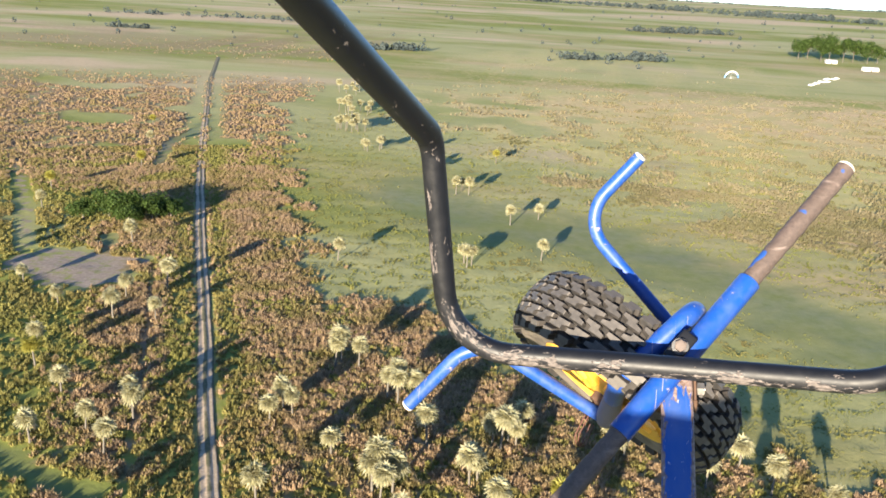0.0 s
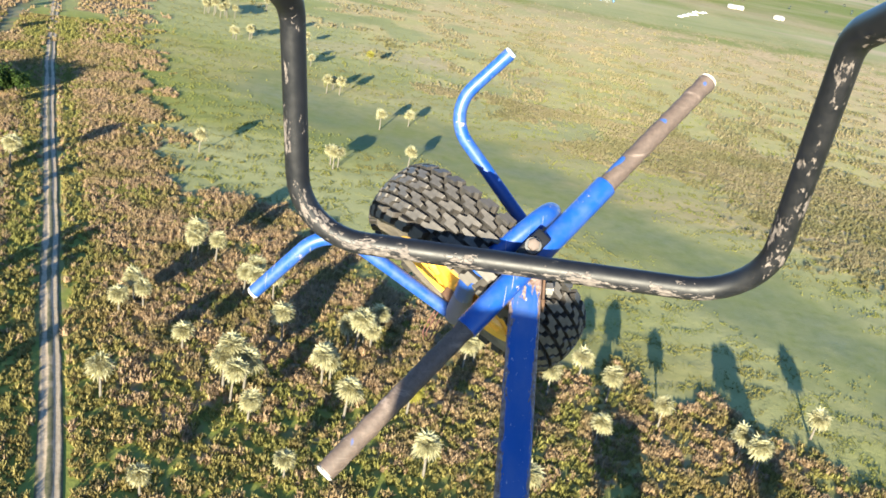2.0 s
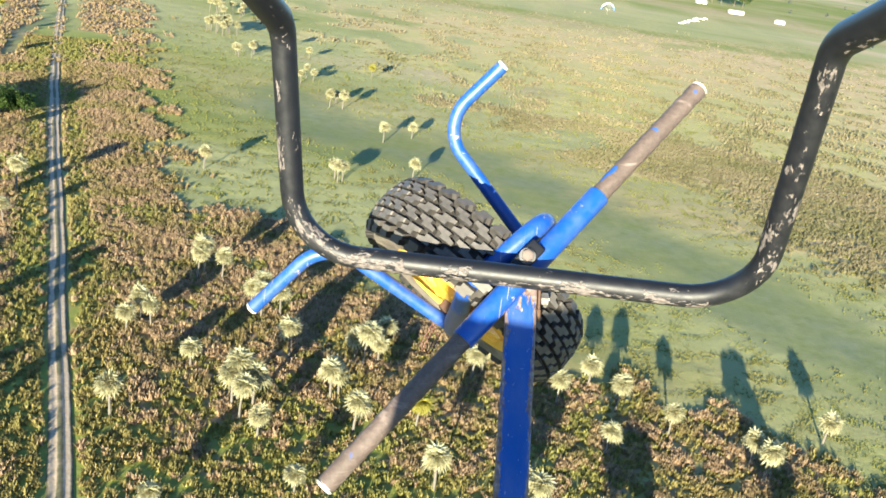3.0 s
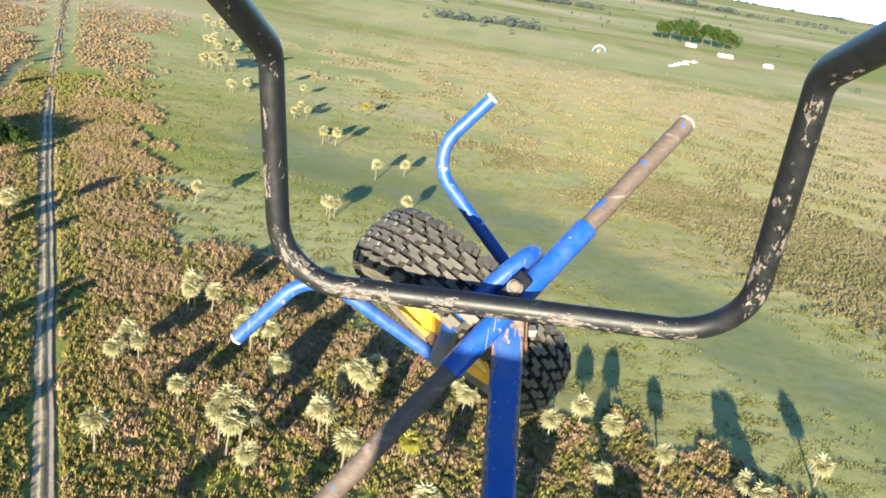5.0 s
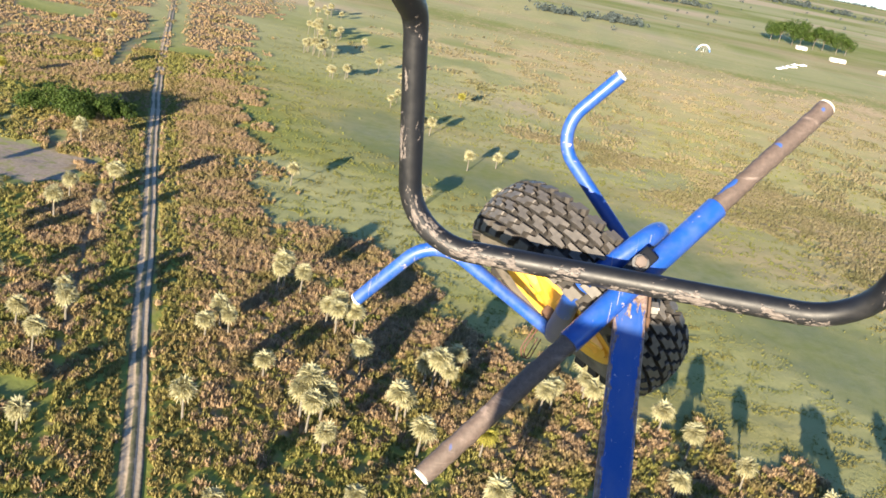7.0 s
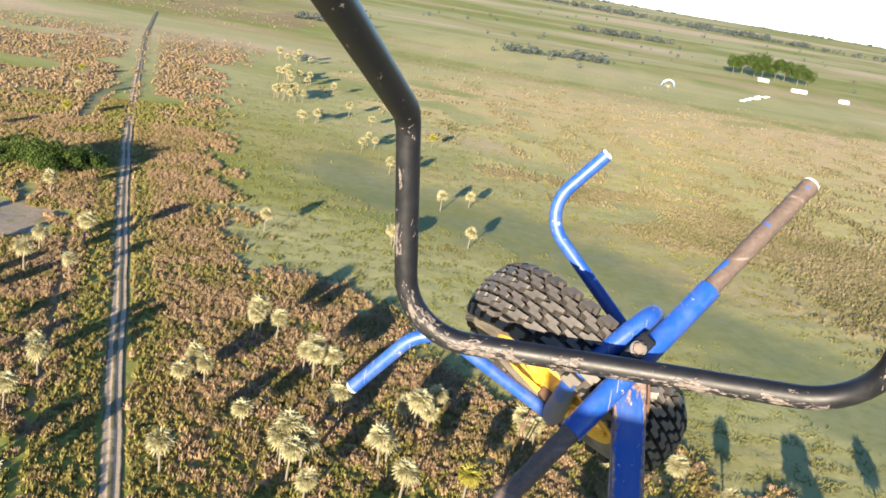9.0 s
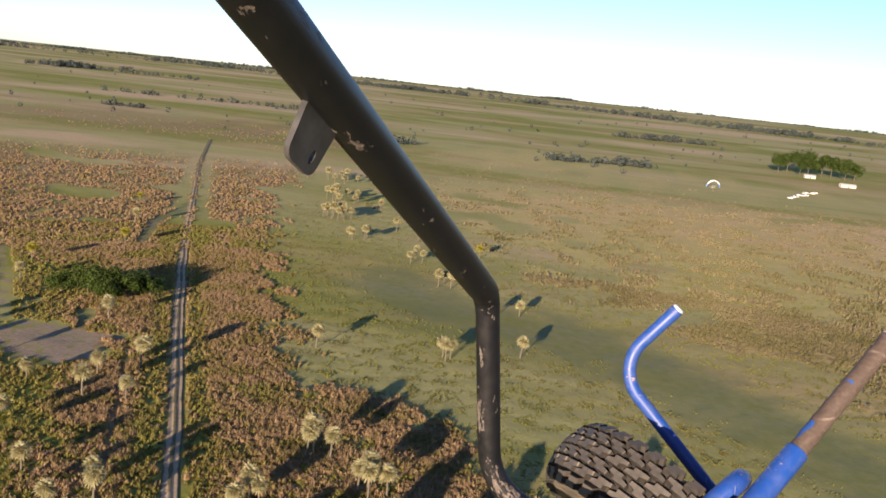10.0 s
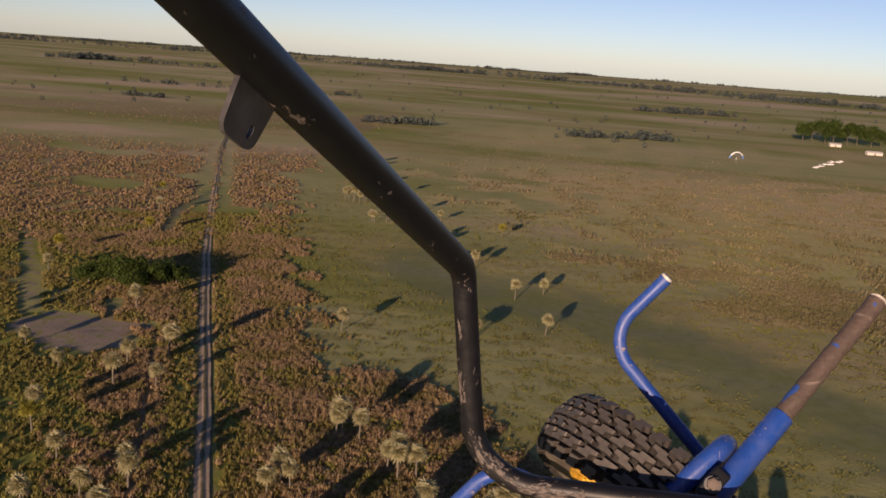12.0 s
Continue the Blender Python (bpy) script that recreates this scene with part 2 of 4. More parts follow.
def soft_noise(px, py, size, seed):
    """Smooth random field in 0..1, built from a few rotated waves."""
    r = np.random.RandomState(seed)
    v = np.zeros(px.shape)
    for k in range(9):
        a, ph, f = r.uniform(0, 6.28), r.uniform(0, 6.28), r.uniform(0.6, 2.2) / size
        v += np.sin((px * np.cos(a) + py * np.sin(a)) * 6.28 * f + ph + 1.5 * np.sin((px * np.sin(a) - py * np.cos(a)) * 3.1 * f))
    return 1 / (1 + np.exp(-v / 1.6))


def smooth(v, a, b):
    k = np.clip((v - a) / (b - a), 0, 1)
    return k * k * (3 - 2 * k)


def land(px, py):
    """Weights of scrub, water, reed and bare earth at each place."""
    wob = (soft_noise(px, py, 22, 3) - 0.5) * 16 + (soft_noise(px, py, 7, 4) - 0.5) * 5
    d, side = seg_distance(px, py, SHORE)
    marsh = 1 - smooth(-(d * side) + wob, -5, 5)
    scrub = 1 - marsh
    # broad green bands in the plain
    far = np.hypot(px, py)
    green = smooth(soft_noise(px + 300, py, 95, 11), 0.74, 0.9) * smooth(far, 90, 160)
    green = np.maximum(green, smooth(soft_noise(px, py, 30, 12), 0.70, 0.88) * 0.75)
    belt = np.exp(-(((py - 0.25 * px - 690) / 110) ** 2))
    green = np.maximum(green, belt * 0.9)
    near_road, _ = seg_distance(px, py, ROAD)
    green = np.maximum(green, np.exp(-((near_road - 5) / 5) ** 2) * 0.9)
    green = np.maximum(green, smooth(soft_noise(px, py, 15, 14) + 0.5 * smooth(py, 125, 85), 0.42, 0.85) * smooth(py, 150, 115) * 0.85)
    left_of_road = near_road * (np.interp(py, [p[1] for p in ROAD], [p[0] for p in ROAD]) > px)
    green = np.maximum(green, smooth(left_of_road + wob * 0.5, 19, 30) * smooth(py, 300, 240) * (0.90 + 0.10 * smooth(soft_noise(px, py, 30, 13), 0.2, 0.55)))
    scrub = scrub * (1 - green) * (1 - 0.75 * smooth(far, 480, 1300))
    dl = np.minimum(*[seg_distance(px, py, l)[0] for l in (LAKE, LAKE[-1:] + LAKE[:1])])
    lake = np.where(inside(px, py, LAKE), smooth(dl + wob * 0.8, -3, 24), 0)
    water = lake * 0.95
    for line, wide in DITCHES:
        water = np.maximum(water, smooth(wide - seg_distance(px, py, line)[0] + wob * 0.12, -0.6, 0.6))
    bx, by, rx, ry = POND
    pond = smooth(1 - np.hypot((px - bx) / rx, (py - by) / ry) + wob * 0.035, 0, 0.18)
    dr, sr = seg_distance(px, py, REED)
    drift = (soft_noise(px, py, 70, 5) - 0.5) * smooth(far, 230, 420)
    reed = smooth(dr * sr + wob + drift * 150, -12 - 45 * smooth(far, 230, 500), 14 + 60 * smooth(far, 230, 500)) * marsh * (1 - 0.55 * belt) * (1 - 0.85 * smooth(far + drift * 300, 520, 1050))
    fade = smooth(np.hypot(px, py), 400, 300)
    earth = smooth(2.2 - near_road, -0.8, 0.8) * fade * 0.4
    near_track, _ = seg_distance(px, py, TRACK)
    earth = np.maximum(earth, smooth(1.5 - np.abs(near_track - 1.5), -0.5, 0.5) * 0.5)
    earth = np.maximum(earth, smooth(0.8 - seg_distance(px, py, PATH)[0], -0.5, 0.5) * 0.28)
    earth = np.maximum(earth, pond * 0.6)
    return scrub, np.maximum(water, pond * 0.35), reed, earth, marsh


# ---------------------------------------------------------------- mesh helpers
def mesh_object(name, verts, faces, material, smooth_shade=False):
    me = bpy.data.meshes.new(name)
    verts = np.asarray(verts, np.float32)
    faces = np.asarray(faces, np.int32)
    n = faces.shape[1]
    me.vertices.add(len(verts))
    me.vertices.foreach_set("co", verts.ravel())
    me.loops.add(faces.size)
    me.loops.foreach_set("vertex_index", faces.ravel())
    me.polygons.add(len(faces))
    me.polygons.foreach_set("loop_start", np.arange(0, faces.size, n, dtype=np.int32))
    me.polygons.foreach_set("use_smooth", np.full(len(faces), smooth_shade))
    me.update(calc_edges=True)
    me.materials.append(material)
    return new(name, me)


def part(name, bm, material, parent, label="", smooth_shade=True):
    me = bpy.data.meshes.new(name)
    bmesh.ops.recalc_face_normals(bm, faces=bm.faces)
    bm.to_mesh(me)
    bm.free()
    if smooth_shade:
        me.polygons.foreach_set("use_smooth", [True] * len(me.polygons))
        me.set_sharp_from_angle(angle=radians(38))
    me.materials.append(material)
    ob = new(name, me)
    ob.parent = parent
    if label:
        tagged(ob, label)
    return ob


def filleted(points, radii, steps=9):
    """A polyline whose inner corners are rounded with the given radii."""
    pts = [Vector(p) for p in points]
    out = [pts[0]]
    for a, b, c, r in zip(pts[:-2], pts[1:-1], pts[2:], radii):
        u, v = (a - b).normalized(), (c - b).normalized()
        half = u.angle(v) / 2
        reach = min(r / math.tan(half), (a - b).length * 0.49, (c - b).length * 0.49)
        r = reach * math.tan(half)
        centre = b + (u + v).normalized() * (r / math.sin(half))
        p, q = b + u * reach - centre, b + v * reach - centre
        turn = p.angle(q)
        axis = p.cross(q).normalized()
        for k in range(steps + 1):
            out.append(centre + Matrix.Rotation(turn * k / steps, 3, axis) @ p)
    out.append(pts[-1])
    return out


def tube(path, radius, sides=24, closed_ends=True, wobble=0.0):
    bm = bmesh.new()
    rings, normal = [], None
    for i, p in enumerate(path):
        along = (path[min(i + 1, len(path) - 1)] - path[max(i - 1, 0)]).normalized()
        if normal is None:
            normal = along.orthogonal().normalized()
        normal = (normal - along * normal.dot(along)).normalized()
        other = along.cross(normal)
        r = radius[i] if isinstance(radius, list) else radius
        rings.append([bm.verts.new(p + (normal * math.cos(a) + other * math.sin(a)) * r * (1 + wobble * noise.noise(p * 40 + normal * math.cos(a))))
                      for a in (2 * math.pi * k / sides for k in range(sides))])
    for r0, r1 in zip(rings, rings[1:]):
        for k in range(sides):
            bm.faces.new((r0[k], r0[(k + 1) % sides], r1[(k + 1) % sides], r1[k]))
    if closed_ends:
        bm.faces.new(rings[0][::-1])
        bm.faces.new(rings[-1])
    return bm


def box_along(a, b, up, wide, high, bevel=0.004, open_end=False):
    """A bevelled bar of rectangular section from a to b."""
    a, b = Vector(a), Vector(b)
    y = (b - a).normalized()
    z = (Vector(up) - y * Vector(up).dot(y)).normalized()
    x = y.cross(z)
    bm = bmesh.new()
    bmesh.ops.create_cube(bm, size=1)
    m = Matrix((x * wide, y * (b - a).length, z * high)).transposed().to_4x4()
    m.translation = (a + b) / 2
    bm.transform(m)
    bmesh.ops.bevel(bm, geom=bm.edges[:], offset=bevel, segments=3, profile=0.5, affect="EDGES")
    return bm


def square_tube(a, b, up, side, steps=24):
    """A square tube with rounded edges, that stores how near each place is to an edge."""
    a, b = Vector(a), Vector(b)
    y = (b - a).normalized()
    z = (Vector(up) - y * Vector(up).dot(y)).normalized()
    x = y.cross(z)
    h = side / 2
    quarter = [(h, -h + 0.016, 0.0), (h, -h + 0.010, 0.25), (h, -h + 0.005, 0.7), (h - 0.0006, -h + 0.0025, 1.0), (h - 0.0025, -h + 0.0006, 1.0), (h - 0.005, -h, 0.7), (h - 0.010, -h, 0.25), (h - 0.016, -h, 0.0)]
    section = []
    for k in range(4):
        c, s_ = ((1, 0), (0, -1), (-1, 0), (0, 1))[k]
        section += [(p * c - q * s_, p * s_ + q * c, w) for p, q, w in quarter]
    bm = bmesh.new()
    wear = bm.verts.layers.float_color.new("wear")
    rings = []
    for i in range(steps + 1):
        ring = []
        for n, (p, q, w) in enumerate(section):
            v = bm.verts.new(a.lerp(b, i / steps) + x * p + z * q)
            v[wear] = (max(w, 1.0 - i * 0.5), (b - a).length * i / steps, n / len(section) * side * 4, 1)
            ring.append(v)
        rings.append(ring)
    m = len(section)
    for p, q in zip(rings, rings[1:]):
        for k in range(m):
            bm.faces.new((p[k], p[(k + 1) % m], q[(k + 1) % m], q[k]))
    bm.faces.new(rings[0][::-1])
    bm.faces.new(rings[-1])
    return bm


def lathe(profile, sides=64):
    """A ring round the z axis from (radius, height) pairs that close on themselves."""
    bm = bmesh.new()
    rings = [[bm.verts.new((r * math.cos(a), r * math.sin(a), h)) for r, h in profile] for a in (2 * math.pi * k / sides for k in range(sides))]
    n = len(profile)
    for k in range(sides):
        p, q = rings[k], rings[(k + 1) % sides]
        for i in range(n):
            bm.faces.new((p[i], q[i], q[(i + 1) % n], p[(i + 1) % n]))
    return bm


def cylinder(a, b, radius, sides=24, bevel=0.0):
    a, b = Vector(a), Vector(b)
    bm = bmesh.new()
    bmesh.ops.create_cone(bm, cap_ends=True, segments=sides, radius1=radius, radius2=radius, depth=(b - a).length)
    if bevel:
        bmesh.ops.bevel(bm, geom=[e for e in bm.edges if all(len(f.verts) > 4 or True for f in e.link_faces) and any(len(f.verts) > 4 for f in e.link_faces)],
                        offset=bevel, segments=2, affect="EDGES")
    bm.transform(Matrix.Translation((a + b) / 2) @ (b - a).to_track_quat("Z", "Y").to_matrix().to_4x4())
    return bm


# ---------------------------------------------------------------- ground
def build_ground():
    xs = np.r_[-4900, -3500, -2500, -1800, -1300, -1000, -800, -650, -520, np.arange(-420, 421, 3.5), 520, 650, 800, 1000, 1300, 1800, 2500, 3500, 4900]
    ys = np.r_[-4900, -3000, -1500, -700, -300, -100, 0, 40, np.arange(70, 701, 3.5), 740, 790, 850, 920, 1000, 1100, 1250, 1450, 1700, 2000, 2500, 3200, 4000, 4900]
    gx, gy = np.meshgrid(xs, ys)
    px, py = gx.ravel(), gy.ravel()
    scrub, water, reed, earth, marsh = land(px, py)
    near = smooth(np.hypot(px, py), 900, 500)
    z = (soft_noise(px, py, 16, 21) - 0.5) * 0.5 * near * (1 - water) - 0.12 * water
    z *= smooth(seg_distance(px, py, ROAD)[0], 4, 10)
    idx = np.arange(len(px)).reshape(gx.shape)
    faces = np.stack([idx[:-1, :-1], idx[:-1, 1:], idx[1:, 1:], idx[1:, :-1]], -1).reshape(-1, 4)
    s = Shade("meadow_and_marsh", 0.95)
    at = s.add("ShaderNodeAttribute")
    at.attribute_name = "cover"
    sep = s.add("ShaderNodeSeparateColor", Color=at.outputs["Color"])
    w_scrub, w_water, w_reed = sep.outputs
    w_earth = at.outputs["Alpha"]
    c = s.coords()
    grain, clump, patch, broad = s.noise(1.1, 5, 0.7, c), s.noise(0.28, 4, 0.6, c), s.noise(0.05, 4, 0.6, c), s.noise(0.006, 5, 0.6, s.coords((0.45, 1, 1)))
    edge = s.math("MULTIPLY", s.math("SUBTRACT", clump, 0.5), 1.1)

    def mask(w, lo=0.25, hi=0.75):
        return s.ramp(s.math("ADD", w, edge), lo, hi)

    grass = s.mix(s.ramp(grain, 0.3, 0.7), (0.132, 0.153, 0.031), (0.232, 0.251, 0.060))
    grass = s.mix(s.ramp(patch, 0.40, 0.62), grass, (0.210, 0.231, 0.060))
    grass = s.mix(s.ramp(broad, 0.46, 0.60, 0, 0.85), grass, (0.360, 0.290, 0.160))
    bands = s.noise(0.0035, 4, 0.55, s.coords((0.35, 1, 1)), 0.5)
    grass = s.mix(s.ramp(bands, 0.48, 0.53, 0, 0.8), grass, (0.315, 0.310, 0.150))
    grass = s.mix(s.ramp(bands, 0.56, 0.60, 0, 0.85), grass, (0.440, 0.340, 0.225))
    grass = s.mix(s.ramp(s.noise(0.02, 5, 0.65, s.coords((0.5, 1, 1))), 0.52, 0.70, 0, 0.35), grass, (0.15, 0.17, 0.055))
    heath = s.mix(s.ramp(clump, 0.35, 0.65), (0.172, 0.124, 0.072), (0.318, 0.230, 0.145))
    heath = s.mix(s.ramp(grain, 0.45, 0.75, 0, 0.45), heath, (0.150, 0.132, 0.050))
    heath = s.mix(s.ramp(patch, 0.58, 0.72, 0, 0.6), heath, (0.150, 0.148, 0.050))
    reeds = s.mix(s.ramp(clump, 0.35, 0.65), (0.385, 0.290, 0.155), (0.560, 0.415, 0.245))
    reeds = s.mix(s.ramp(patch, 0.47, 0.62, 0, 0.6), reeds, (0.360, 0.330, 0.135))
    reeds = s.mix(s.ramp(bands, 0.47, 0.56, 0, 0.6), reeds, (0.350, 0.350, 0.130))
    soil = s.mix(s.ramp(grain, 0.3, 0.7), (0.185, 0.150, 0.115), (0.300, 0.250, 0.200))
    weed = s.ramp(s.math("ADD", s.math("MULTIPLY", patch, 0.6), s.math("MULTIPLY", clump, 0.4)), 0.36, 0.74)
    pool = s.mix(weed, (0.088, 0.112, 0.050), (0.140, 0.168, 0.040))
    col = s.mix(mask(w_scrub), grass, heath)
    col = s.mix(mask(w_reed), col, reeds)
    wet = mask(w_water, 0.0, 1.3)
    col = s.mix(wet, col, pool)
    col = s.mix(mask(w_earth, 0.4, 0.6), col, soil)
    s.set("Base Color", col)
    open_water = s.math("MULTIPLY", wet, s.math("SUBTRACT", 1.0, weed))
    s.set("Roughness", s.ramp(open_water, 0.1, 1.0, 0.95, 0.45))
    s.set("Specular IOR Level", s.ramp(open_water, 0, 1, 0.08, 0.32))
    s.bump(s.math("MULTIPLY", s.math("ADD", s.math("MULTIPLY", grain, 0.5), clump), s.math("SUBTRACT", 1.0, wet)), 0.7, 0.35)
    ob = mesh_object("ground", np.stack([px, py, z], 1), faces, s.m, True)
    a = ob.data.color_attributes.new("cover", "FLOAT_COLOR", "POINT")
    a.data.foreach_set("color", np.stack([scrub, water, reed, earth], 1).astype(np.float32).ravel())
    return tagged(ob, "flat marshy grassland with brown scrub, a dirt road and shallow green water", "ground", kind="structure")


build_ground()


def build_road():
    """A raised dirt road with two pairs of worn ruts, grassed over where it runs out."""
    line = [Vector((x, y, 0)) for x, y in ROAD]
    pts = []
    for a, b in zip(line, line[1:]):
        n = max(2, int((b - a).length / 2))
        pts += [a.lerp(b, k / n) for k in range(n)]
    pts = [sum(pts[max(0, i - 6):i + 7], Vector()) / len(pts[max(0, i - 6):i + 7]) for i in range(len(pts))]
    across = [(-2.3, -0.05, 0), (-1.95, 0.15, 0.3), (-1.55, 0.13, 0.75), (-1.1, 0.10, 1), (-0.7, 0.12, 0.85), (-0.45, 0.2, 0.25), (0, 0.22, 0.1), (0.4, 0.2, 0.3),
              (0.7, 0.12, 0.9), (1.1, 0.10, 1), (1.5, 0.13, 0.7), (1.9, 0.15, 0.35), (2.3, -0.05, 0)]
    v, rut, f = [], [], []
    for i, p in enumerate(pts):
        d = (pts[min(i + 1, len(pts) - 1)] - pts[max(i - 1, 0)]).normalized()
        q = Vector((-d.y, d.x, 0))
        for o, h, bare_here in [(w * 0.72, h, k) for w, h, k in across]:
            sway = 0.25 * noise.noise(p * 0.05 + Vector((o, 0, 0)) * 0.1)
            v.append(p + q * (o + sway) + Vector((0, 0, h)))
            rut.append((bare_here, i / len(pts), 0, 1))
    n = len(across)
    for i in range(len(pts) - 1):
        for k in range(n - 1):
            f.append((i * n + k, i * n + k + 1, (i + 1) * n + k + 1, (i + 1) * n + k))
    s = Shade("dirt_road", 0.95)
    at = s.add("ShaderNodeAttribute")
    at.attribute_name = "rut"
    worn, far_end, _ = s.add("ShaderNodeSeparateColor", Color=at.outputs["Color"]).outputs
    c = s.coords()
    grain, patch = s.noise(1.6, 5, 0.7, c), s.noise(0.16, 4, 0.6, c)
    dust = s.mix(s.ramp(grain, 0.3, 0.7), (0.285, 0.218, 0.145), (0.425, 0.338, 0.238))
    verge = s.mix(s.ramp(grain, 0.35, 0.65), (0.062, 0.066, 0.024), (0.140, 0.122, 0.066))
    bare = s.math("ADD", s.math("MULTIPLY", worn, 1.0), s.math("MULTIPLY", s.math("SUBTRACT", patch, 0.5), 2.0))
    col = s.mix(s.ramp(bare, 0.30, 0.72), verge, dust)
    s.set("Base Color", s.mix(s.ramp(far_end, 0.50, 0.78), col, verge))
    s.bump(grain, 0.15, 0.6)
    ob = mesh_object("road", v, f, s.m, True)
    ob.data.color_attributes.new("rut", "FLOAT_COLOR", "POINT").data.foreach_set("color", np.array(rut, np.float32).ravel())
    return tagged(ob, "pale dirt road with worn wheel ruts and grassy edges", "road", kind="structure")


build_road()


# ---------------------------------------------------------------- low plants
def blade_tufts(name, places, sizes, blades, spread, rise, width, material, seed, lowest=12):
    """Many tussocks, each a spray of pointed blades."""
    r = np.random.RandomState(seed)
    n = len(places)
    base = np.repeat(places, blades, 0)
    size = np.repeat(sizes, blades)[:, None]
    a = r.uniform(0, 2 * np.pi, n * blades)
    out = np.stack([np.cos(a), np.sin(a), np.zeros_like(a)], 1)
    side = np.stack([-np.sin(a), np.cos(a), np.zeros_like(a)], 1)
    root = base + out * size * r.uniform(0, 0.45, (len(a), 1)) * spread
    rising = np.radians(r.uniform(lowest, 90, (len(a), 1)))
    length = r.uniform(0.7, 1.1, (len(a), 1))
    tip = base + out * size * spread * np.cos(rising) * length + np.array([0, 0, 1]) * size * rise * np.sin(rising) * length
    wide = side * size * width * r.uniform(0.6, 1.3, (len(a), 1))
    root = root - np.array([0, 0, 0.08])
    tip = tip + side * size * r.uniform(-0.2, 0.2, (len(a), 1))
    v = np.stack([root - wide, root + wide, tip], 1).reshape(-1, 3)
    f = np.arange(len(v)).reshape(-1, 3)
    return mesh_object(name, v, f, material)


def scatter(count, near, far, wide, seed, ax=0.0):
    """Random places in a sector ahead, denser close by."""
    r = np.random.RandomState(seed)
    d = near * (far / near) ** r.uniform(0, 1, count) if wide < 0 else np.sqrt(r.uniform(near ** 2, far ** 2, count))
    a = np.radians(ax + r.uniform(-abs(wide), abs(wide), count))
    return d * np.sin(a), d * np.cos(a), r


def ground_places(px, py):
    return np.stack([px, py, np.zeros_like(px)], 1)


px, py, r = scatter(165000, 80, 340, 42, 31, -4)
scrub, water, reed, earth, marsh = land(px, py)
clump = soft_noise(px, py, 9, 41)
keep = (np.maximum(1.25 * scrub * (1 - smooth(py, 190, 120) * smooth(clump, 0.50, 0.22)), 1.1 * reed * smooth(clump, 0.0, 0.55) * 0.9) > r.uniform(0.10, 0.95, len(px))) & (water < 0.3) & (earth < 0.2)
straw = ground_places(px[keep & (reed > scrub)], py[keep & (reed > scrub)])
tagged(blade_tufts("reed_clumps", straw, r.uniform(0.6, 1.6, len(straw)), 14, 0.9, 0.66, 0.15, TUFT_STRAW, 55, 30),
       "pale straw-coloured reed clumps beyond the water", "reeds", kind="stuff")
brown = ground_places(px[keep & (reed <= scrub)], py[keep & (reed <= scrub)])
tagged(blade_tufts("brown_tussocks", brown, r.uniform(0.8, 1.8, len(brown)), 24, 1.0, 0.62, 0.17, TUFT_BROWN, 51, 38),
       "dry reddish-brown grass tussocks over the marshy plain", "tussocks", kind="stuff")
px, py, r = scatter(140000, 335, 950, -46, 32, -2)
scrub, water, reed, earth, marsh = land(px, py)
keep = (np.maximum(scrub, 0.8 * reed * smooth(soft_noise(px, py, 45, 45), 0.15, 0.8)) * (1 - 0.6 * smooth(np.hypot(px, py), 500, 900)) > r.uniform(0.15, 1.0, len(px))) & (water < 0.3)
brown = ground_places(px[keep & (reed <= scrub)], py[keep & (reed <= scrub)])
far_reed = keep & (reed > scrub)
straw = ground_places(px[far_reed], py[far_reed])
tagged(blade_tufts("distant_reeds", straw, r.uniform(0.7, 1.8, len(straw)), 8, 0.85, 0.78, 0.24, TUFT_STRAW, 56, 30),
       "pale reed clumps far out over the marsh", "reeds", kind="stuff")
tagged(blade_tufts("distant_tussocks", brown, r.uniform(0.7, 1.7, len(brown)), 8, 0.8, 0.75, 0.26, TUFT_BROWN, 52, 35),
       "sparse brown tussocks far out on the plain", "tussocks", kind="stuff")
px, py, r = scatter(150000, 78, 380, 44, 33, -6)
scrub, water, reed, earth, marsh = land(px, py)
clump = soft_noise(px, py, 14, 43)
keep = (np.maximum((1 - marsh) * np.maximum(smooth(clump, -0.05, 0.6) * (1 - 0.6 * scrub), 0.95 * smooth(py, 190, 120) * smooth(soft_noise(px, py, 9, 41), 0.50, 0.22)), 1.2 * np.exp(-((seg_distance(px, py, ROAD)[0] - 6.0) / 3.4) ** 2)) > r.uniform(0.1, 0.9, len(px))) & (water < 0.3) & (earth < 0.2)
green = ground_places(px[keep], py[keep])
tagged(blade_tufts("green_shrubs", green, r.uniform(0.6, 1.5, len(green)), 17, 0.95, 0.66, 0.185, TUFT_GREEN, 53, 34),
       "low green shrubs and weeds between the tussocks", "shrubs", kind="stuff")
px, py, r = scatter(330000, 92, 560, -44, 34, 10)
scrub, water, reed, earth, marsh = land(px, py)
clump = soft_noise(px, py, 12, 44)
keep = (marsh * (0.8 - 0.35 * reed) * smooth(clump, 0.1, 0.7) * smooth(np.hypot(px, py), 560, 330) > r.uniform(0.1, 1.0, len(px))) & (water < r.uniform(0, 0.7, len(px)))
grass = ground_places(px[keep], py[keep])
tagged(blade_tufts("marsh_grass", grass, r.uniform(0.25, 0.75, len(grass)) * (1 + 0.5 * reed[keep]) * (0.75 + 0.25 * smooth(np.hypot(px[keep], py[keep]), 120, 300) * 2), 8, 0.95, 0.52, 0.17, MARSH_TUFT, 54, 35),
       "short yellow-green marsh grass growing out of shallow water", "marsh grass", kind="stuff")


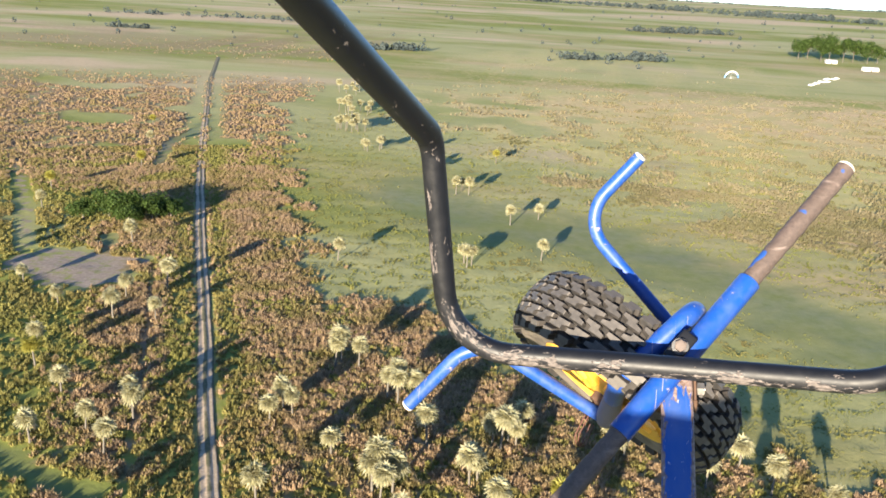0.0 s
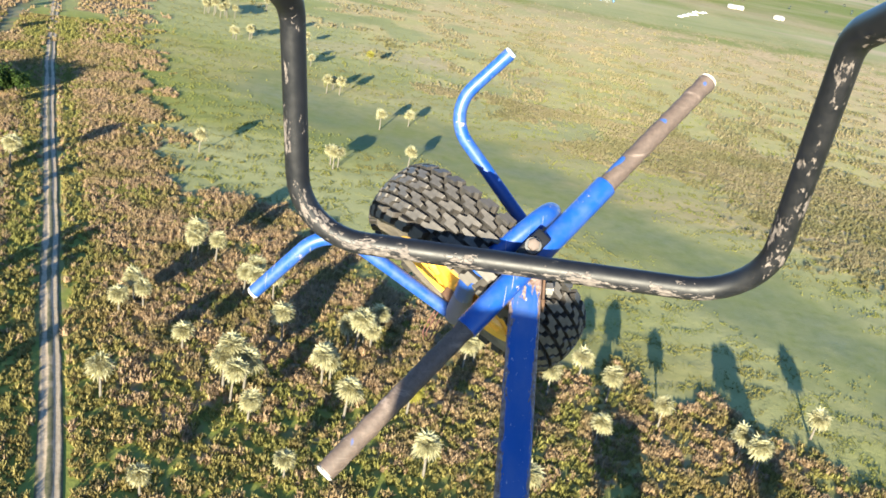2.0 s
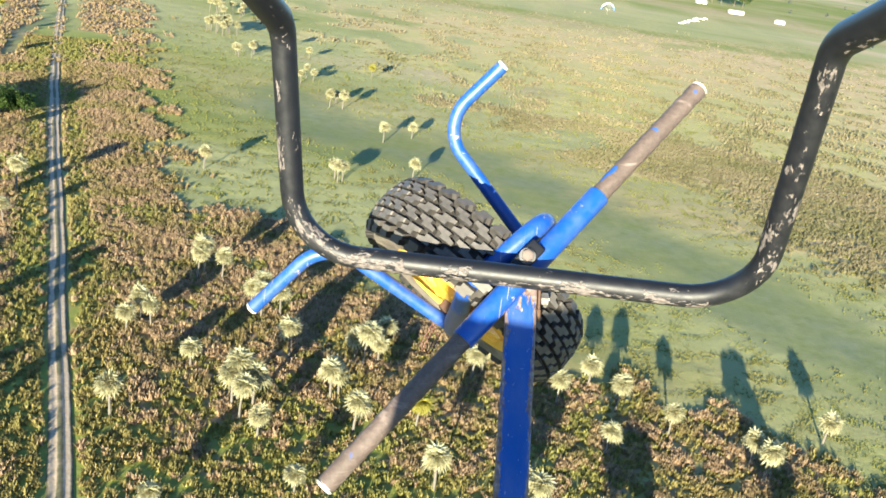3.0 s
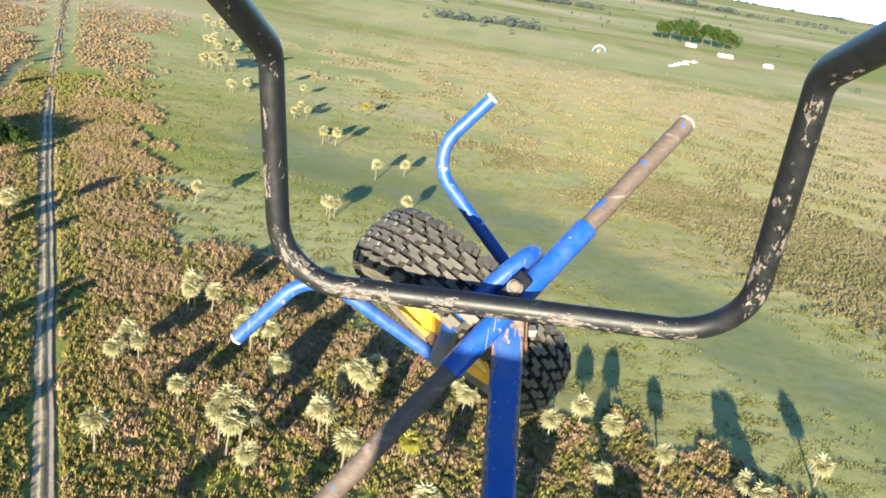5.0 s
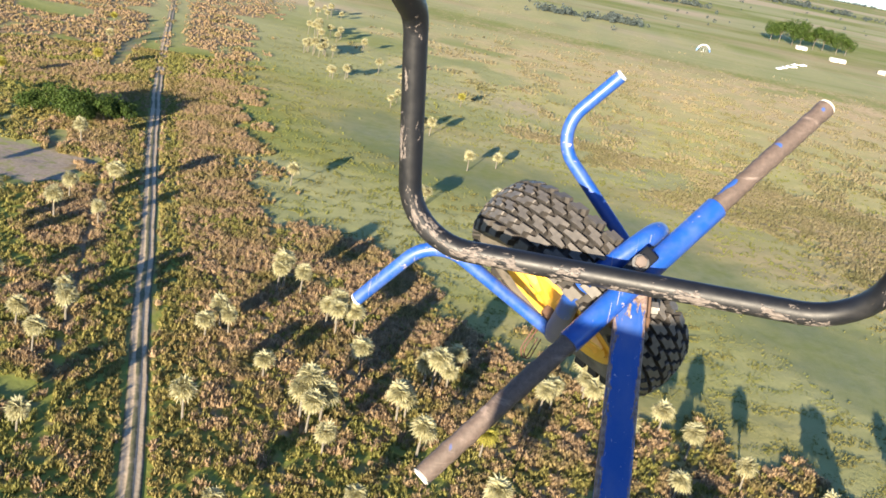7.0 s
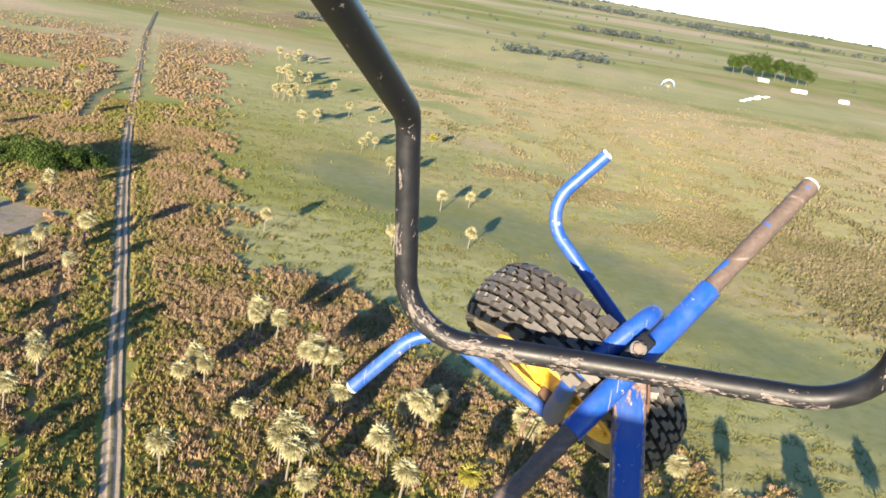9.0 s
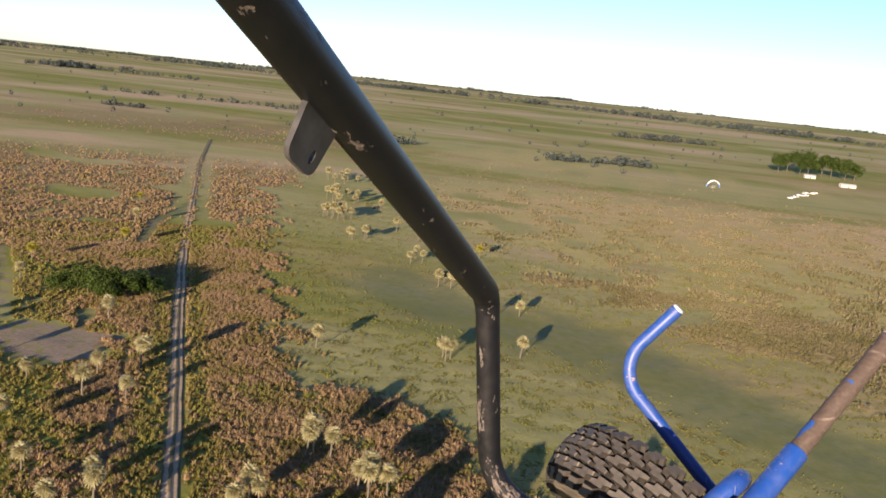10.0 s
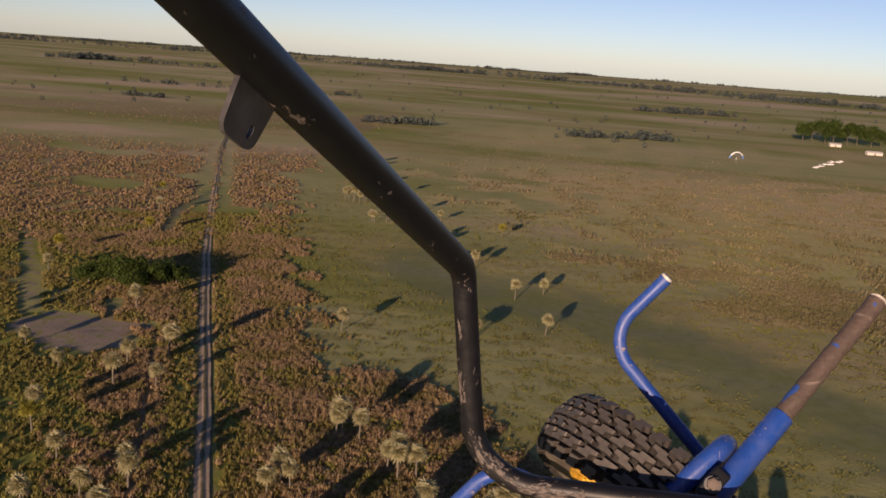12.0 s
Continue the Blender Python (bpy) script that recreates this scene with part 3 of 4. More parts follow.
# ---------------------------------------------------------------- palms and trees
def fan_crown(seed, radius, leaves):
    """A round crown of stiff fan leaves on short stalks."""
    r = random.Random(seed)
    v, f = [], []
    for _ in range(leaves):
        up = r.uniform(-0.8, 1.0)
        a = r.uniform(0, 2 * math.pi)
        d = Vector((math.cos(a) * math.sqrt(max(0, 1 - up * up)), math.sin(a) * math.sqrt(max(0, 1 - up * up)), up))
        hub = d * radius * r.uniform(0.22, 0.52)
        side = d.cross(Vector((0, 0, 1)) if abs(d.z) < 0.95 else Vector((1, 0, 0))).normalized()
        lift = side.cross(d).normalized()
        size = radius * r.uniform(0.44, 0.72)
        tilt = r.uniform(-0.5, 0.5)
        for k in range(7):
            t0, t1 = radians(-105 + 30 * k), radians(-105 + 30 * (k + 1))
            tm = (t0 + t1) / 2

            def ray(t, l, drop):
                return hub + (d * math.cos(t) + (side * math.cos(tilt) + lift * math.sin(tilt)) * math.sin(t)) * l + Vector((0, 0, -drop))

            n = len(v)
            v += [hub, ray(t0, size * 0.5, 0.02), ray(tm, size * r.uniform(0.9, 1.3), size * 0.24), ray(t1, size * 0.5, 0.02)]
            f.append((n, n + 1, n + 2, n + 3))
    return v, f


def build_palm(seed, height, radius, leaf, label):
    r = random.Random(seed)
    palm = new("palm")
    lean = Vector((r.uniform(-0.4, 0.4), r.uniform(-0.4, 0.4), 0))
    path = [Vector((0, 0, -0.3)) + lean * (k / 6) ** 2 + Vector((0, 0, (height + 0.3) * k / 6)) for k in range(7)]
    part("trunk", tube(path, [0.21 - 0.014 * k for k in range(7)], 9), PALM_BARK, palm)
    v, f = fan_crown(seed, radius, 105)
    me = bpy.data.meshes.new("crown")
    me.from_pydata([tuple(p + path[-1] + Vector((0, 0, 0.1))) for p in v], [], f)
    me.materials.append(leaf)
    crown = new("crown", me)
    crown.parent = palm
    return tagged(palm, label, "palm tree", "palms by the marsh")


PALM_LABEL = "pale green fan palm with a slender grey trunk"
palms = [build_palm(1, 4.9, 1.85, PALM_LEAF, PALM_LABEL), build_palm(2, 6.0, 1.95, PALM_LEAF, "tall " + PALM_LABEL),
         build_palm(3, 3.8, 1.8, PALM_LEAF, "short " + PALM_LABEL), build_palm(4, 4.4, 1.8, PALM_YELLOW, "yellow-green fan palm in the brown scrub")]
# stands of palms: middle, how many, how far they spread
PALM_STANDS = [(-12, 129, 4, 2.6), (-16, 117, 3, 2.4), (6, 131, 3, 3.0), (14, 138, 5, 4.0), (-126, 405, 10, 9.0), (-101, 362, 4, 6.0), (-140, 458, 10, 12.0),
               (-165, 535, 7, 14.0), (-35, 221, 3, 2.6), (-50, 300, 3, 4.5), (27, 84, 5, 4.0), (50, 95, 4, 4.5), (51, 114, 3, 3.0), (15, 96, 3, 3.0), (-70, 333, 3, 6.0), (-34, 140, 4, 4.0), (-52, 128, 3, 3.5), (-28, 109, 4, 3.5), (-46, 150, 3, 3.0)]
PALM_SINGLES = [(-10, 134), (-25, 126), (-39, 118), (-11, 108), (30, 126), (27, 113), (38, 121), (20, 125), (-69, 213), (-47, 357), (-29, 265), (-21, 275), (-16, 232),
                (-24, 103), (65, 127), (-32, 84), (19, 150), (26, 133), (-2, 112), (2, 98), (-16, 92), (-45, 102), (-78, 378), (-92, 392), (-113, 440),
                (-154, 175), (-148, 165), (-158, 189), (-134, 172), (-118, 162), (-106, 170), (-100, 178), (-102, 158), (-93, 160), (-108, 141), (-103, 133), (-92, 125),
                (-78, 124), (-80, 114), (-73, 108), (-75, 120), (-86, 108), (-63, 90), (-70, 84), (-170, 230), (-182, 252), (-126, 207), (-172, 292), (-190, 330), (-212, 372)]
turns = random.Random(8)
PALM_PLACES = [(x, y, turns.choice((0, 0, 1, 2, 3))) for x, y in PALM_SINGLES]
for x, y, many, wide in PALM_STANDS:
    for k in range(many):
        a = 6.283 * (k + turns.uniform(-0.3, 0.3)) / many
        PALM_PLACES.append((x + math.cos(a) * wide * turns.uniform(0.3, 1.0), y + math.sin(a) * wide * turns.uniform(0.3, 1.0), turns.choice((0, 0, 1, 1, 2))))
placed = set()
for x, y, k in PALM_PLACES:
    m = pose(x, y, 0, 0, 0, turns.uniform(0, 360))
    if k not in placed:
        palms[k].matrix_basis = m
        placed.add(k)
    else:
        size = turns.uniform(0.85, 1.15)
        copy_thing(palms[k], m @ Matrix.Diagonal((size, size, size, 1)))


def build_tree(seed, height, radius, label, x, y, leaves=3600):
    """A broad tree: short trunk, limbs, and a ragged crown of small leaves."""
    r = random.Random(seed)
    tree = new("tree")
    tree.matrix_basis = pose(x, y, 0, 0, 0, r.uniform(0, 360))
    top = Vector((0, 0, height * 0.45))
    part("trunk", tube([Vector((0, 0, -0.3)), Vector((0.1, 0, height * 0.2)), top], [0.4, 0.32, 0.24], 9), BARK, tree)
    heads = []
    for k in range(7):
        a = k * 0.9 + r.uniform(-0.3, 0.3)
        head = Vector((math.cos(a) * radius * r.uniform(0.35, 0.75), math.sin(a) * radius * r.uniform(0.35, 0.75), height * r.uniform(0.45, 0.85)))
        heads.append((head, radius * r.uniform(0.35, 0.55)))
        part("limb", tube([top * 0.7, (top + head) / 2 + Vector((0, 0, 0.3)), head], [0.2, 0.13, 0.05], 7), BARK, tree)
    heads.append((Vector((0, 0, height * 0.72)), radius * 0.5))
    v, f = [], []
    for _ in range(leaves):
        c, rad = r.choice(heads)
        d = Vector((r.gauss(0, 1), r.gauss(0, 1), r.gauss(0, 0.8))).normalized()
        p = c + d * rad * r.uniform(0.55, 1.08)
        t = Vector((r.gauss(0, 1), r.gauss(0, 1), r.gauss(0, 1))).normalized()
        leaf = radius / 6.5 * r.uniform(0.2, 0.42)
        u = d.cross(t).normalized() * leaf
        w = t * leaf
        n = len(v)
        v += [p - u, p - w * 0.6, p + u, p + w]
        f.append((n, n + 1, n + 2, n + 3))
    me = bpy.data.meshes.new("crown")
    me.from_pydata([tuple(q) for q in v], [], f)
    me.materials.append(LEAF_DARK)
    crown = new("crown", me)
    crown.parent = tree
    return tagged(tree, label, "tree", "thicket by the road")


for k, (x, y, h, rad) in enumerate([(-139, 226, 9.0, 5.5), (-133, 230, 8.0, 5.5), (-146, 228, 8.5, 5.0), (-136, 222, 6.0, 4.5), (-152, 224, 6.5, 4.5), (-129, 234, 5.5, 4.0)]):
    build_tree(60 + k, h, rad, "dense dark green broadleaf tree in a thicket", x, y)


def woods(name, line, depth, count, height, seed, label):
    """A far belt of trees: many ragged clumps of leaf faces."""
    r = np.random.RandomState(seed)
    (ax, ay), (bx, by) = line
    k = np.concatenate([r.uniform(0, 1, count // 3), *(r.normal(m, 0.045, count // 9) for m in r.uniform(0.05, 0.95, 6))])
    count = len(k)
    off = r.normal(0, 0.45, count) * depth * (0.4 + soft_noise(k * 100, k * 0, 30, seed))
    ln = math.hypot(bx - ax, by - ay)
    cx, cy = ax + (bx - ax) * k - (by - ay) / ln * off, ay + (by - ay) * k + (bx - ax) / ln * off
    hgt = height * r.uniform(0.3, 1.1, count) * (0.45 + 0.75 * soft_noise(k * 100, k * 0, 12, seed + 1))
    leaves = 38
    c = np.repeat(np.stack([cx, cy, hgt * 0.5], 1), leaves, 0)
    d = r.normal(0, 1, (count * leaves, 3))
    d /= np.linalg.norm(d, axis=1, keepdims=True)
    hh = np.repeat(hgt, leaves)[:, None]
    p = c + d * hh * np.array([0.5, 0.5, 0.47])
    t = r.normal(0, 1, d.shape)
    t /= np.linalg.norm(t, axis=1, keepdims=True)
    u = np.cross(d, t) * hh * 0.165
    w = t * hh * 0.165
    v = np.stack([p - u, p - w, p + u, p + w], 1).reshape(-1, 3)
    v[:, 2] = np.maximum(v[:, 2], -0.2)
    return tagged(mesh_object(name, v, np.arange(len(v)).reshape(-1, 4), WOOD_HAZED), label, "woodland", kind="stuff")


WOOD_LABEL = "dark belt of trees far out on the plain"
for k, (line, depth, count, height) in enumerate([
    (((-62, 880), (50, 945)), 14, 130, 8), (((-1300, 1778), (-938, 1890)), 60, 260, 12), (((-263, 842), (-194, 870)), 12, 80, 7),
    (((2, 1493), (172, 1559)), 30, 150, 10), (((-1900, 3500), (-40, 3008)), 160, 700, 16), (((-40, 3008), (900, 2500)), 140, 420, 15),
    (((-572, 911), (-518, 916)), 10, 50, 6), (((900, 2500), (2600, 2300)), 140, 500, 15), (((-3600, 2700), (-1700, 3300)), 160, 520, 16),
    (((-4100, 2900), (-1500, 4500)), 120, 800, 12), (((-1500, 4500), (1500, 4600)), 120, 900, 12), (((1500, 4600), (3900, 2900)), 120, 800, 12), (((-700, 1150), (-380, 1250)), 20, 90, 7), (((-3900, 2100), (-2600, 1900)), 120, 300, 14)]):
    woods("far_woods", line, depth, count, height, 80 + k, WOOD_LABEL)


def lone_trees(count, seed):
    """Single dark trees and bushes dotted over the far plain."""
    r = np.random.RandomState(seed)
    d = r.uniform(820, 2300, count)
    a = np.radians(r.uniform(-42, 24, count))
    hgt = r.uniform(2.5, 6.5, count)
    leaves = 22
    c = np.repeat(np.stack([d * np.sin(a), d * np.cos(a), hgt * 0.52], 1), leaves, 0)
    n = r.normal(0, 1, (count * leaves, 3))
    n /= np.linalg.norm(n, axis=1, keepdims=True)
    hh = np.repeat(hgt, leaves)[:, None]
    p = c + n * hh * np.array([0.42, 0.42, 0.48])
    t = r.normal(0, 1, n.shape)
    t /= np.linalg.norm(t, axis=1, keepdims=True)
    u, w = np.cross(n, t) * hh * 0.2, t * hh * 0.2
    v = np.stack([p - u, p - w, p + u, p + w], 1).reshape(-1, 3)
    v[:, 2] = np.maximum(v[:, 2], -0.2)
    return tagged(mesh_object("lone_trees", v, np.arange(len(v)).reshape(-1, 4), WOOD_HAZED), "small dark trees and bushes dotted over the far plain", "trees", kind="stuff")


lone_trees(150, 97)


# ---------------------------------------------------------------- the landing field, far off
CLOTH_WHITE = plain("white_cloth", (0.70, 0.71, 0.72), 0.7, scale=3)
CLOTH_BLUE = plain("blue_cloth", (0.10, 0.22, 0.50), 0.7, scale=3)
CAR_WHITE = plain("white_car_paint", (0.65, 0.65, 0.66), 0.3, scale=4, spread=0.1)
CAR_GLASS = plain("dark_car_glass", (0.02, 0.025, 0.03), 0.1)
TYRE_FAR = plain("car_tyre", (0.02, 0.02, 0.02), 0.8)
SHED_WALL = plain("pale_shed_wall", (0.45, 0.42, 0.38), 0.9, scale=2)
SHED_ROOF = plain("grey_sheet_roof", (0.50, 0.50, 0.50), 0.5, 0.3, scale=2)


def build_wing(x, y, turn):
    """A canopy standing in an arch over its lines."""
    wing = new("paraglider_wing")
    wing.matrix_basis = pose(x, y, 0, 0, 0, turn) @ Matrix.Scale(1.35, 4)
    profile = [(0.0, 0.0), (0.12, 0.16), (0.5, 0.26), (1.2, 0.20), (2.4, 0.0), (1.2, -0.02), (0.4, -0.05)]
    for name, first, last, cloth in (("canopy", 4, 21, CLOTH_WHITE), ("wing_tip", 0, 4, CLOTH_BLUE), ("wing_tip", 21, 25, CLOTH_BLUE)):
        bm = bmesh.new()
        rings = []
        for k in range(first, last + 1):
            a = math.pi * (0.04 + 0.92 * k / 25)
            chord = 0.45 + 0.55 * math.sin(a) ** 0.6
            puff = 1.0 if k % 2 else 0.86
            out = Vector((math.cos(a), 0, math.sin(a)))
            rings.append([bm.verts.new(Vector((0, (px_ - 1.0) * chord, 0)) + out * (4.6 + pz_ * 2.2 * puff) * 1.0) for px_, pz_ in profile])
        for p, q in zip(rings, rings[1:]):
            for k in range(len(profile)):
                bm.faces.new((p[k], q[k], q[(k + 1) % len(profile)], p[(k + 1) % len(profile)]))
        bm.faces.new(rings[0])
        bm.faces.new(rings[-1][::-1])
        part(name, bm, cloth, wing)
    for k in range(1, 9):
        a = math.pi * k / 9
        part("line", tube([Vector((0, 0.1, 0.05)), Vector((math.cos(a) * 4.5, 0, math.sin(a) * 4.5))], 0.02, 5), CLOTH_WHITE, wing)
    return tagged(wing, "white and blue paraglider wing arched over the grass field", "paraglider wing")


def build_car(x, y, turn, tall):
    car = new("car")
    car.matrix_basis = pose(x, y, 0, 0, 0, turn)
    side = [(-2.2, 0.35), (2.2, 0.35), (2.25, 0.8), (1.9, 0.95), (1.0, 1.02), (-2.1, 1.05), (-2.25, 0.75)]
    cabin = [(-2.05, 1.0), (1.05, 1.0), (0.45, 1.0 + tall), (-1.9, 1.0 + tall)]
    for name, outline, half, paint in (("body", side, 0.88, CAR_WHITE), ("cabin_glass", cabin, 0.78, CAR_GLASS), ("roof", [(-1.92, 1.0 + tall), (0.47, 1.0 + tall), (0.40, 1.08 + tall), (-1.85, 1.08 + tall)], 0.78, CAR_WHITE)):
        bm = bmesh.new()
        a = [bm.verts.new((px_, -half, pz_)) for px_, pz_ in outline]
        c = [bm.verts.new((px_, half, pz_)) for px_, pz_ in outline]
        bm.faces.new(a)
        bm.faces.new(c[::-1])
        for k in range(len(outline)):
            bm.faces.new((a[k], c[k], c[(k + 1) % len(outline)], a[(k + 1) % len(outline)]))
        bmesh.ops.bevel(bm, geom=bm.edges[:], offset=0.05, segments=2, affect="EDGES")
        part(name, bm, paint, car)
    for wx in (-1.4, 1.4):
        for wy in (-0.8, 0.8):
            part("wheel", cylinder((wx, wy - 0.1, 0.33), (wx, wy + 0.1, 0.33), 0.33, 18, 0.03), TYRE_FAR, car)
    return tagged(car, "white car parked in a row on the grass", "car", "cars on the field")


def build_shed(x, y, turn, long, label):
    shed = new("shed")
    shed.matrix_basis = pose(x, y, 0, 0, 0, turn)
    bm = bmesh.new()
    a = [bm.verts.new((-long / 2, py_, pz_)) for py_, pz_ in ((-3, 0), (3, 0), (3, 2.6), (0, 4.0), (-3, 2.6))]
    c = [bm.verts.new((long / 2, v.co.y, v.co.z)) for v in a]
    bm.faces.new(a)
    bm.faces.new(c[::-1])
    for k in range(5):
        bm.faces.new((a[k], c[k], c[(k + 1) % 5], a[(k + 1) % 5]))
    part("wall", bm, SHED_WALL, shed, smooth_shade=False)
    for s_ in (-1, 1):
        part("roof", box_along((-long / 2 - 0.4, s_ * 1.65, 3.32), (long / 2 + 0.4, s_ * 1.65, 3.32), (0, s_ * 0.43, 0.9), 3.7, 0.08, 0.01), SHED_ROOF, shed)
    part("door", box_along((-0.6, -3.03, 1.05), (0.6, -3.03, 1.05), (0, -1, 0), 2.1, 0.06, 0.01), TYRE_FAR, shed)
    return tagged(shed, label, "shed", "sheds by the field")


build_wing(95, 800, 20)
first_car = build_car(158, 786, 15, 0.55)
cars = random.Random(5)
for k in range(1, 11):
    copy_thing(first_car, pose(158 + 3.6 * k + cars.uniform(-2, 2), 784 + 8.5 * k + cars.uniform(-6, 6), 0, 0, 0, cars.uniform(-15, 45)))
build_shed(253, 985, 10, 16, "long pale shed with a grey sheet roof")
build_shed(289, 945, 25, 9, "small pale shed with a grey sheet roof")
build_shed(230, 1060, 5, 12, "pale farm shed with a grey sheet roof")
for k, (x, y, h, rad) in enumerate([(200, 1090, 24, 11), (212, 1100, 28, 12), (224, 1085, 26, 12), (236, 1100, 29, 13), (249, 1090, 28, 13), (262, 1100, 27, 12), (275, 1088, 25, 12), (288, 1098, 20, 10)]):
    tagged(build_tree(90 + k, h, rad, "tall dark tree in a row by the sheds", x, y, 3000), group="trees by the sheds")


# ---------------------------------------------------------------- the flying trike's nose
BASE = Vector((0.10, 1.15, -0.60))
trike = new("trike_nose")
trike.matrix_basis = pose(0, 0, 75, 0.545, -0.948, 0.505) @ Matrix.Translation(BASE)
tagged(trike, "flying trike nose of blue and black steel tubes with one wheel", "trike")


def P(x, y, z):
    return Vector((x, y, z)) - BASE


# black foot bar: from beside the seat, down, across, up and back
bar_left = [P(-0.396, 0.167, 0.346), P(-0.2407, 1.1468, -0.1876), P(-0.2087, 1.1737, -0.5229), P(0.4586, 1.1250, -0.4803), P(0.4034, 0.9628, -0.0949), P(0.545, 0.153, 0.329)]
bar_path = filleted(bar_left, [0.05, 0.10, 0.10, 0.06])
bar_radii = [0.0222] + [0.0198 - 0.0026 * k / 9 for k in range(10)] + [0.0169] * 20 + [0.0166 + 0.0024 * k / 9 for k in range(10)] + [0.0212]
foot_bar = part("foot_bar", tube(bar_path, bar_radii, 28), BLACK, trike, "chipped black-painted steel tube bent into a U")


def rub_bar(ob, path, sides):
    """Stores how worn each place of the bar is, and its place along and round the tube."""
    run, rows = 0.0, []
    for i, p in enumerate(path):
        run += (p - path[i - 1]).length if i else 0
        ends = path[max(i - 1, 0)], path[min(i + 1, len(path) - 1)]
        axis = (ends[1] - ends[0]).normalized()
        if i <= 5:
            rub, lean = 0.12, Vector((-0.2, 0, 0))
        elif i <= 13:
            rub, lean = 0.50, Vector((-0.5, 0, 0))
        elif i <= 20:
            rub, lean = 0.82, Vector((0, 0, -0.9))
        elif i <= 22:
            rub, lean = 1.0, Vector((0.25, 0, -0.6))
        elif i <= 33:
            rub, lean = 0.62, Vector((0.25, 0, -0.9))
        else:
            rub, lean = 0.35, Vector((0.1, 0, 0))
        face = (P(0, 0, 0) - p).normalized() + lean
        face = (face - axis * face.dot(axis)).normalized()
        for v in ob.data.vertices[i * sides:(i + 1) * sides]:
            n = (v.co - p).normalized()
            turn_round = math.atan2(n.dot(axis.cross(face)), n.dot(face))
            rows.append((rub * max(0.0, 1 - abs(turn_round) / 1.5), run, turn_round * 0.016, 1))
    ob.data.color_attributes.new("wear", "FLOAT_COLOR", "POINT").data.foreach_set("color", np.array(rows, np.float32).ravel())


rub_bar(foot_bar, bar_path, 28)


def lug_plate():
    """A flat tab with rounded corners and a slot, welded under the bar."""
    bm = bmesh.new()
    outer = []
    for cx, cy, r, a0, a1 in ((-0.029, 0.012, 0.002, 90, 180), (-0.012, -0.020, 0.013, 180, 270), (0.014, -0.022, 0.011, 270, 360), (0.025, 0.012, 0.002, 0, 90)):
        for k in range(6):
            a = radians(a0 + (a1 - a0) * k / 5)
            outer.append((cx + r * math.cos(a), cy + r * math.sin(a)))
    n = len(outer)
    hole = [(0.011 + 0.0035 * math.cos(2 * math.pi * k / n + math.pi * 0.75), -0.019 + 0.006 * math.sin(2 * math.pi * k / n + math.pi * 0.75)) for k in range(n)]
    rings = []
    for z in (-0.0025, 0.0025):
        rings.append(([bm.verts.new((x, y, z)) for x, y in outer], [bm.verts.new((x, y, z)) for x, y in hole]))
    (o0, h0), (o1, h1) = rings
    for k in range(n):
        j = (k + 1) % n
        bm.faces.new((o0[k], o0[j], h0[j], h0[k]))
        bm.faces.new((o1[k], h1[k], h1[j], o1[j]))
        bm.faces.new((o0[k], o1[k], o1[j], o0[j]))
        bm.faces.new((h0[k], h0[j], h1[j], h1[k]))
    return bm


lug = lug_plate()
along = (bar_left[1] - bar_left[0]).normalized()
hang = Vector((-0.20, 0.0, -0.98))
hang = (hang - along * hang.dot(along)).normalized()
turn = Matrix((along, -hang, along.cross(-hang))).transposed().to_4x4()
turn.translation = bar_left[0].lerp(bar_left[1], 0.482) + hang * 0.0305
lug.transform(turn)
part("mounting_tab", lug, LUG_STEEL, foot_bar, "worn dark steel tab with a slotted hole")

# an unseen panel added behind the camera, to shade part of the nose
SHADE_PANEL = plain("black_shade_panel", (0.020, 0.021, 0.024), 0.9, scale=60)
part("unseen_shade_panel", box_along(P(-0.01, -0.36, -0.80), P(-0.01, -0.44, -0.325), (0, -1, 0), 0.40, 0.08, 0.025), SHADE_PANEL, trike, "unseen black panel added to shade the nose")

# blue box beam under the bar
beam_top, beam_low = P(0.1379, 1.1896, -0.5413), P(0.1499, 0.933, -0.7344)
way = (beam_low - beam_top).normalized()
view_up = Vector((-0.08, -0.93, 0.42))
beam_up = (view_up - way * view_up.dot(way)).normalized()
shift = beam_up * -0.024
beam = part("beam", square_tube(beam_top + shift - way * 0.012, beam_top + shift + way * 1.1, beam_up, 0.047), BLUE_BEAM, trike, "scratched blue square steel tube with worn edges")
side = way.cross(beam_up).normalized()
for s in (-1, 1):
    part("cheek_plate", box_along(beam_top + shift + side * s * 0.0265 - way * 0.035, beam_top + shift + side * s * 0.0265 + way * 0.03, beam_up, 0.004, 0.04, 0.0012), RUST, beam, "rusty steel side plate")
part("cross_bolt", cylinder(beam_top + shift - side * 0.042, beam_top + shift + side * 0.042, 0.0055, 12), GREY_STEEL, beam)
part("nut", cylinder(beam_top + shift - side * 0.030, beam_top + shift - side * 0.041, 0.0105, 6, 0.001), GREY_STEEL, beam, "dull zinc-plated hexagon nut")
part("nut", cylinder(beam_top + shift + side * 0.029, beam_top + shift + side * 0.037, 0.0105, 6, 0.001), GREY_STEEL, beam, "dull zinc-plated hexagon nut")

# steering bar with a grip on each end
bar_r, bar_l = P(0.3865, 1.4401, -0.2502), P(-0.1032, 0.9733, -0.7834)


def on_bar(k):
    return bar_r.lerp(bar_l, k)


